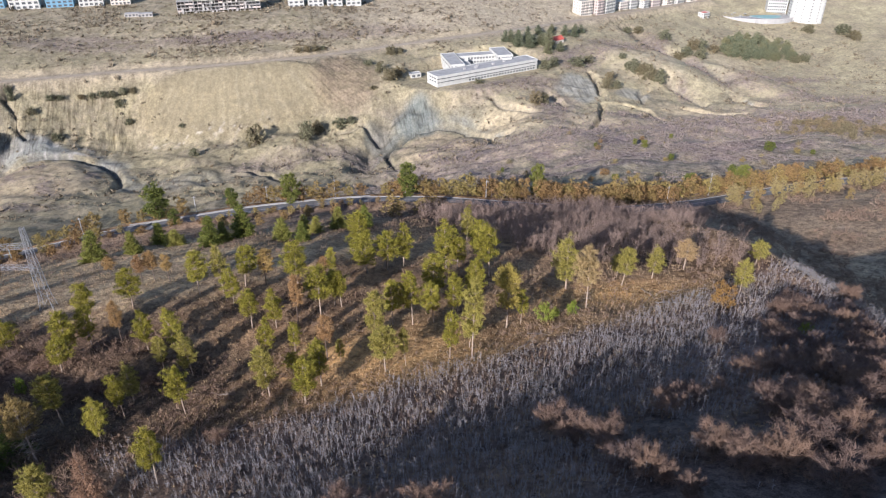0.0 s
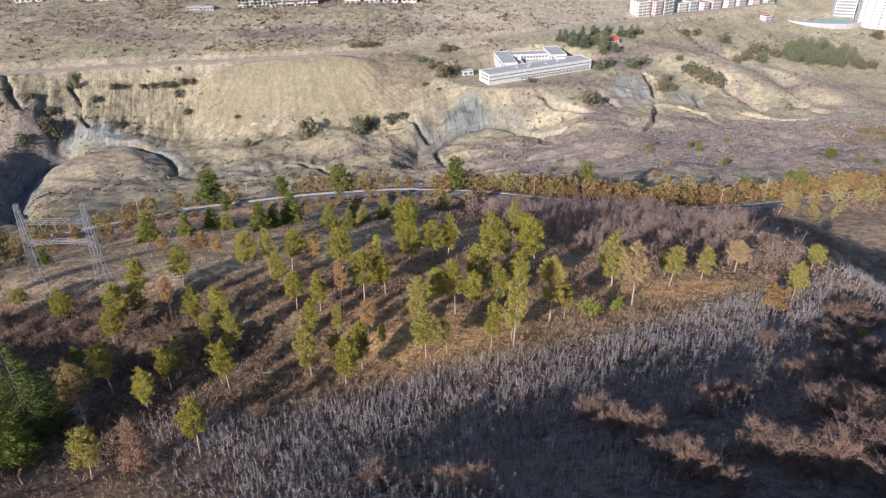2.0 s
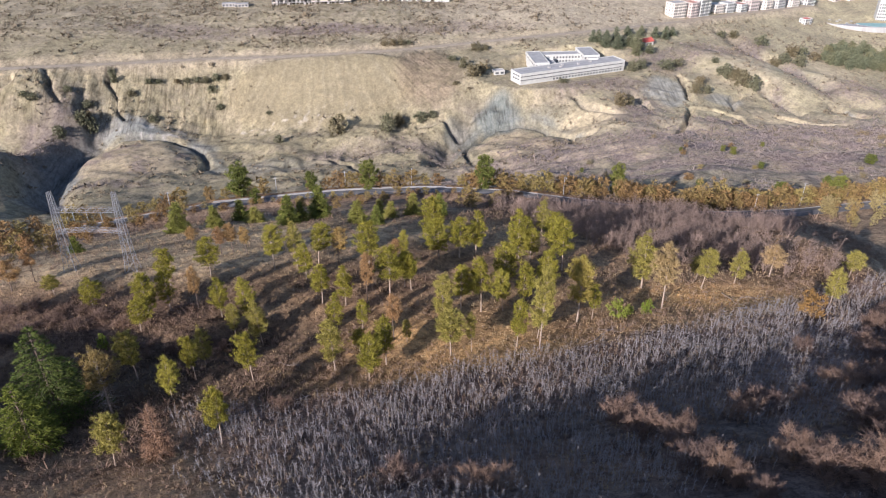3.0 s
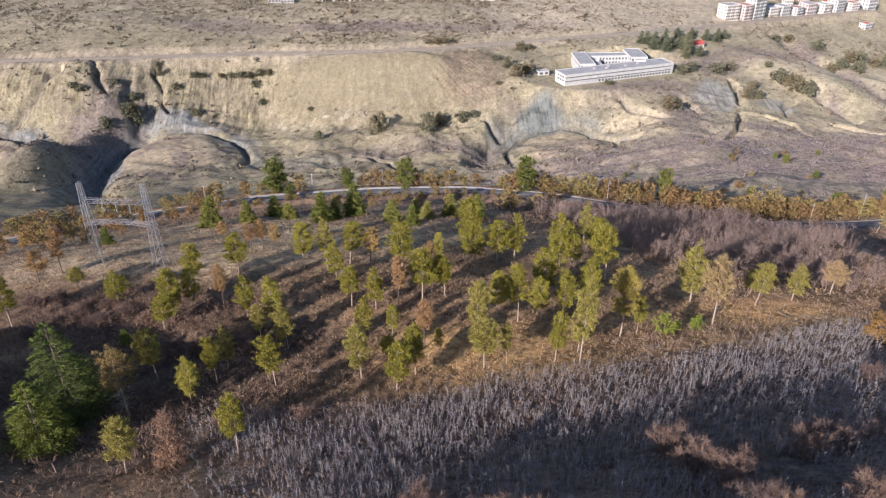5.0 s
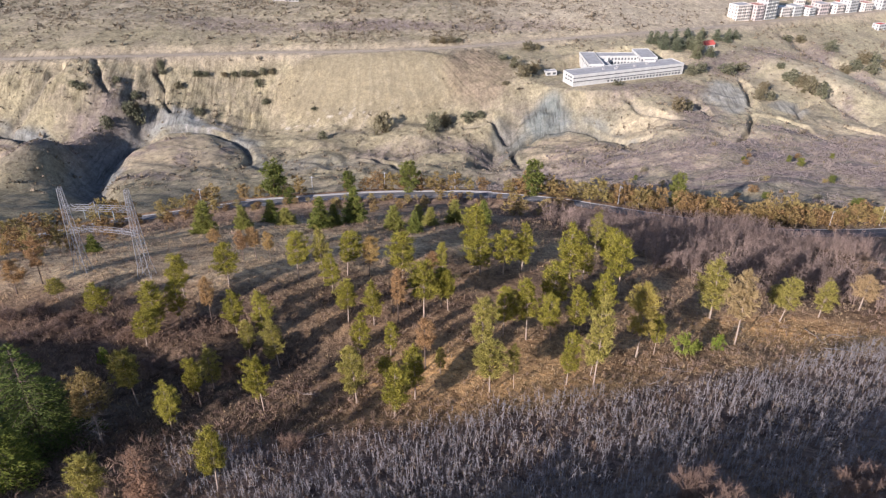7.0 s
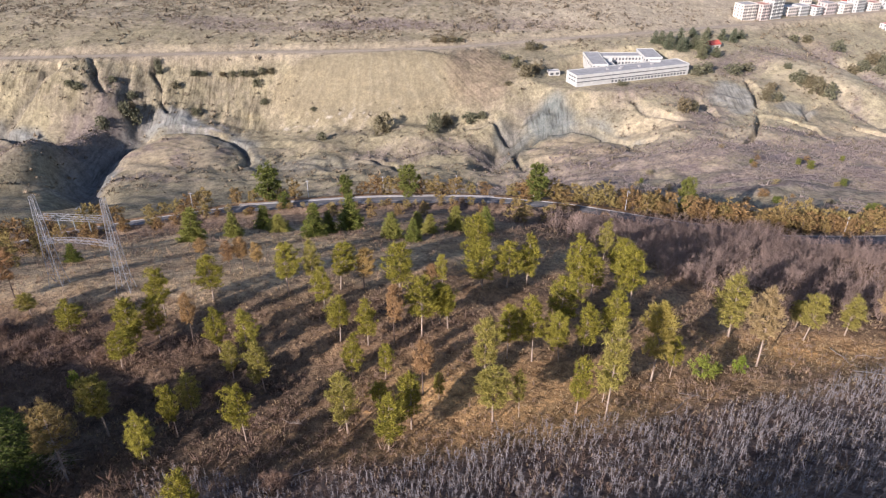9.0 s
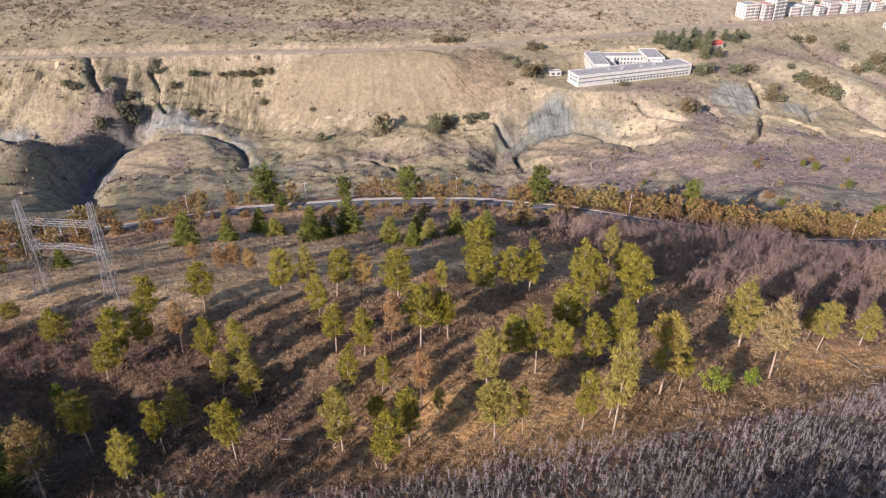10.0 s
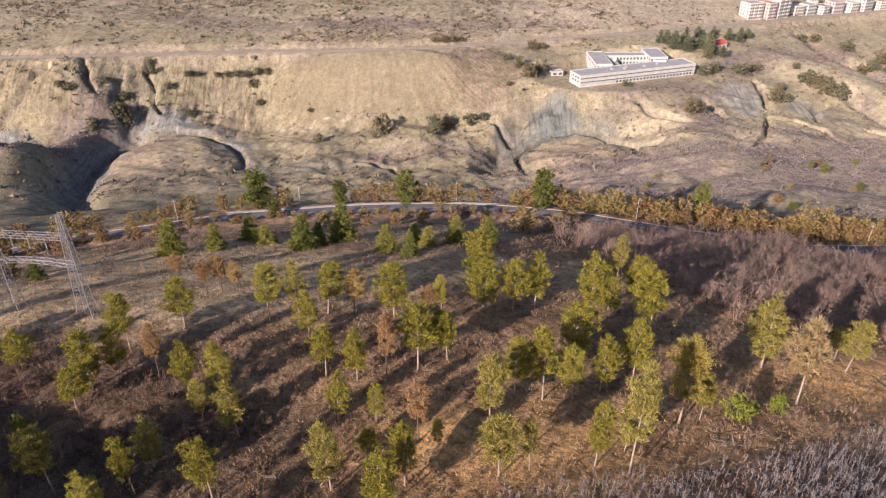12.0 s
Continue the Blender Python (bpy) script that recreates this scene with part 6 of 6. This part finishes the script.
def pool_terrace():
    deck = stand("pool_terrace", "paved terrace with a teal pool and railings at the cliff edge", "terrace")
    deck.matrix_basis = pose(520, 754, float(height(520, 754)) - 0.2, 0, 0, -16)
    ring = [(44 * math.cos(a), 26 * math.sin(a) + 4) for a in (2 * math.pi * k / 28 for k in range(28))]
    bm = bmesh.new()
    curved_slab(bm, ring, -9, 0.6)
    part("slab", bm, M_FELT, deck)
    bm = bmesh.new()
    curved_slab(bm, [(10 + 17 * math.cos(a) + 3 * math.sin(2 * a), -2 + 10 * math.sin(a)) for a in (2 * math.pi * k / 20 for k in range(20))], 0.5, 0.8)
    part("pool", bm, M_TEAL, deck, "teal tiled pool")
    for p, q in zip(ring[14:], ring[15:] + ring[:1]):
        bm = bmesh.new()
        curved_slab(bm, [p, q, (q[0] * 0.985, (q[1] - 4) * 0.96 + 4), (p[0] * 0.985, (p[1] - 4) * 0.96 + 4)], 0.61, 1.7)
        part("railing", bm, M_KERB, deck)
    for x, y in ((-30, -2), (-22, -10), (-14, 2), (-25, 6), (-36, 4), (-12, -14)):
        boxed("parasol", deck, M_WHITE, (x, x + 2.6, y, y + 2.6, 2.5, 2.8), (x + 1.2, x + 1.4, y + 1.2, y + 1.4, 0.6, 2.5))


# ---- poles, logs, far bushes ----
def poles():
    for x, y, tall, lamp in ((3.8, 231.2, 7.2, True), (-20.9, 231.0, 6.8, False), (30.0, 228.6, 8.2, True), (-81.6, 217.7, 6.6, False), (-46, 228.5, 6.6, False), (161.8, 236.5, 10.7, False), (138.9, 229.5, 7.5, False), (60, 223.5, 7.5, True), (-112, 207, 7, True)):
        ob = stand("lamp_post" if lamp else "utility_pole", "slender grey steel post beside the valley road", "lamp post" if lamp else "pole", "posts along the road")
        z = float(height(x, y)) - 0.3
        ob.matrix_basis = Matrix.Translation((x, y, z))
        bm = bmesh.new()
        tube(bm, [(0, 0, 0), (0, 0, tall * 0.6), (0.03, 0, tall)], [0.14, 0.11, 0.08], 8)
        part("post", bm, M_LAMP, ob)
        bm = bmesh.new()
        if lamp:
            tube(bm, [(0, 0, tall - 0.1), (0.1, -0.8, tall + 0.25), (0.1, -1.9, tall + 0.3)], [0.06, 0.05, 0.05], 6)
            tube(bm, [(0.1, -1.7, tall + 0.28), (0.1, -2.4, tall + 0.3)], [0.12, 0.16], 6)
            part("lamp_arm", bm, M_LAMP, ob)
        else:
            tube(bm, [(-0.7, 0, tall - 0.4), (0.7, 0, tall - 0.4)], [0.06, 0.06], 5)
            part("cross_arm", bm, M_LAMP, ob)


def logs():
    """Fallen trunks with broken limbs."""
    rng = np.random.default_rng(31)
    for x, y, x2, y2, r in ((32.6, 91.3, 39.5, 98.0, 0.12), (68.2, 106.0, 76.0, 101.5, 0.14), (68.4, 114.1, 69.5, 107.5, 0.13), (72.0, 112.3, 79.0, 110.6, 0.1), (-23.8, 90.6, -19.0, 89.2, 0.12), (-46.0, 130.2, -42.4, 126.2, 0.12), (-21.5, 76.5, -16.5, 79.5, 0.13), (36.0, 97.0, 41.0, 95.6, 0.09)):
        ob = stand("fallen_log", "weathered grey fallen trunk lying in dry grass", "log", "fallen trunks")
        n = np.linspace(0, 1, 5)
        pts = [(x + (x2 - x) * u, y + (y2 - y) * u, float(height(x + (x2 - x) * u, y + (y2 - y) * u)) + 0.16) for u in n]
        pts = [(p[0] + rng.normal() * 0.3, p[1] + rng.normal() * 0.3, p[2]) for p in pts]
        bm = bmesh.new()
        tube(bm, pts, [0.8 * r * (1 - 0.6 * u) for u in n], 7)
        part("trunk", bm, M_DEADWOOD, ob, smooth=True)
        for _ in range(9):
            u = rng.uniform(0.35, 1)
            p = np.array(pts[0]) + (np.array(pts[-1]) - np.array(pts[0])) * u
            bm = bmesh.new()
            tube(bm, [tuple(p), tuple(p + (rng.normal() * 0.9, rng.normal() * 0.9, rng.uniform(0.1, 0.9)))], [0.035, 0.01], 4)
            part("limb", bm, M_DEADWOOD, ob)


BUSHES_LEFT = (
    (-9.3, 614.6, 5.8, 6.9), (-2.0, 615.1, 6.8, 8.8), (5.4, 616.9, 6.3, 8.9), (11.8, 618.7, 4.8, 6.9), (70.3, 609.0, 8.6, 11.7), (78.8, 611.1, 5.8, 8.8),
    (62.6, 554.4, 11.8, 15.4), (70.9, 563.8, 9.2, 12.0), (56.1, 570.8, 11.1, 10.2), (47.8, 547.9, 3.7, 7.2), (48.2, 585.1, 5.6, 9.5), (-47.7, 518.6, 18.3, 16.8),
    (-8.3, 512.4, 17.2, 14.9), (0.4, 526.2, 10.7, 12.5), (18.2, 524.3, 9.2, 15.1), (27.0, 524.7, 6.4, 8.9), (-93.0, 508.0, 8.2, 8.7), (-146.9, 561.3, 5.8, 8.4),
    (-181.6, 576.0, 4.7, 7.5), (-174.0, 577.3, 5.7, 8.5), (-166.3, 578.1, 5.7, 8.5), (-158.9, 578.0, 6.7, 9.5), (-150.7, 580.3, 6.7, 9.5), (-143.2, 581.0, 5.7, 8.5),
)
BUSHES_RIGHT = (
    (-153.7, 572.4, 7.6, 8.5), (-202.5, 570.8, 5.6, 9.3), (-195.6, 572.8, 4.7, 7.5), (-244.0, 543.3, 8.2, 9.9), (-243.5, 524.1, 13.4, 11.4), (-237.6, 527.1, 14.0, 10.6),
    (-241.9, 532.7, 10.4, 10.6), (-255.5, 509.0, 11.6, 11.2), (-278.2, 531.2, 6.2, 10.5), (-284.5, 531.5, 5.3, 7.9), (-231.5, 572.6, 9.3, 7.5), (-228.7, 566.3, 8.4, 6.5),
    (-196.1, 541.8, 6.5, 9.1), (-214.3, 557.9, 6.5, 8.3), (-104.9, 547.0, 3.8, 5.5), (-257.4, 546.5, 5.9, 8.1), (200.1, 568.9, 11.1, 13.0), (209.8, 574.8, 10.3, 10.3),
    (233.3, 579.1, 10.4, 17.0), (247.1, 588.5, 8.1, 11.5), (283.1, 571.0, 12.2, 16.9), (289.2, 566.0, 12.2, 13.0), (293.3, 557.7, 15.8, 15.7), (301.2, 551.8, 14.8, 12.8),
)
BUSHES_GULLY = (
    (245.1, 538.2, 10.9, 10.7), (255.0, 540.3, 8.2, 9.9), (254.5, 554.6, 9.3, 9.2), (169.1, 497.1, 11.9, 12.5), (178.0, 501.9, 9.5, 8.4), (133.8, 540.7, 4.5, 9.8),
    (280.4, 589.3, 5.7, 8.6), (365.2, 628.2, 11.7, 13.3), (376.7, 619.3, 12.1, 14.2),
)
BUSHES_GROVE = (
    (380.2, 643.4, 12.6, 14.1), (392.6, 646.8, 11.5, 13.2), (402.0, 640.2, 9.3, 13.2), (356.9, 628.3, 9.4, 12.5), (553.0, 701.9, 11.1, 16.5), (590.0, 693.6, 12.4, 22.9),
    (591.8, 676.5, 12.2, 18.7), (360.2, 667.1, 11.4, 15.5), (330.5, 693.3, 8.1, 13.4), (343.1, 692.7, 8.1, 13.3), (500.2, 629.5, 9.0, 13.0), (487.0, 627.5, 9.5, 14.0),
)
CYPRESSES = (
    (177.0, 622.1, 13.6), (181.7, 620.9, 14.6), (186.5, 619.7, 14.6), (193.1, 621.8, 16.5), (198.6, 623.5, 16.6), (204.2, 625.2, 17.6),
    (207.8, 623.7, 17.6), (211.5, 622.1, 17.5), (215.1, 620.6, 17.5), (220.9, 625.0, 18.6), (226.8, 629.4, 18.7), (225.7, 618.6, 16.6),
    (234.4, 633.9, 17.8), (199.2, 637.5, 12.9), (208.0, 643.0, 13.0), (216.8, 648.7, 13.1), (224.7, 654.0, 13.2), (232.6, 659.3, 13.2),
    (240.7, 664.8, 12.3), (251.4, 656.3, 14.3), (257.4, 658.2, 14.3), (263.4, 660.1, 15.4), (270.5, 665.2, 13.4), (224.3, 610.8, 15.5),
    (217.3, 603.9, 16.3),
)


def far_bushes():
    kinds = [round_tree("bush", "dark olive bush on the eroded far slope", "bush", "bushes of the far slope", M_FARBUSH, 800 + k, 10, 2.6, 4.6, 0.05, 130, 9, 0.6, 0.17) for k in range(4)]
    for rows in (BUSHES_LEFT, BUSHES_RIGHT, BUSHES_GULLY, BUSHES_GROVE):
        for x, y, tall, wide in rows:
            plant(kinds, x, y, tall * 0.9, wide * 0.95, 5.2, 5.8, 0.3)
    put_away(kinds)
    woods = [round_tree("grove_tree", "dark green bushy tree in a dense hillside grove", "tree", "grove below the tower", M_CYPRESS, 815 + k, 12, 2.6, 5.6, 0.05, 190, 10, 0.5, 0.14) for k in range(4)]
    for k in range(46):
        u, v = (k % 12) / 11, k // 12
        x = 412 + 78 * u + 3.5 * v + RNG.uniform(-3, 3)
        y = 630 + 13 * v + 6 * u + RNG.uniform(-5, 5)
        if v < 3 or 0.2 < u < 0.75:
            plant(woods, x, y, RNG.uniform(10, 16) * (1 - 0.3 * u), RNG.uniform(9, 13.5), 6.1, 5.6, 0.3)
    put_away(woods)
    green = [cone_tree("cypress", "dark green cypress behind the long building", "cypress tree", "cypresses by the long building", M_CYPRESS, 830 + k, reach=1.9, layers=16, tall=10.0, per=9, dense=1.6, blade=0.75) for k in range(3)]
    for x, y, tall in CYPRESSES:
        if abs(x - 234.6) < 9 and -22 < y - 631.9 < 10:
            continue
        plant(green, x + RNG.uniform(-4, 4), y + RNG.uniform(-7, 7), tall * RNG.uniform(0.5, 0.95), tall * RNG.uniform(0.42, 0.62), 10.2, 3.6, 0.3)
    put_away(green)
    snag = bare_plant("bare_tree", "pale leafless tree standing alone in the scrub", "bare tree", "", M_DEADWOOD, 850, 7.5, 6.0, 30, 14, 0.1)
    snag.matrix_basis = Matrix.Translation((206.8, 353.6, float(height(206.8, 353.6))))


pylon()
institute()
town()
poles()
logs()
far_bushes()
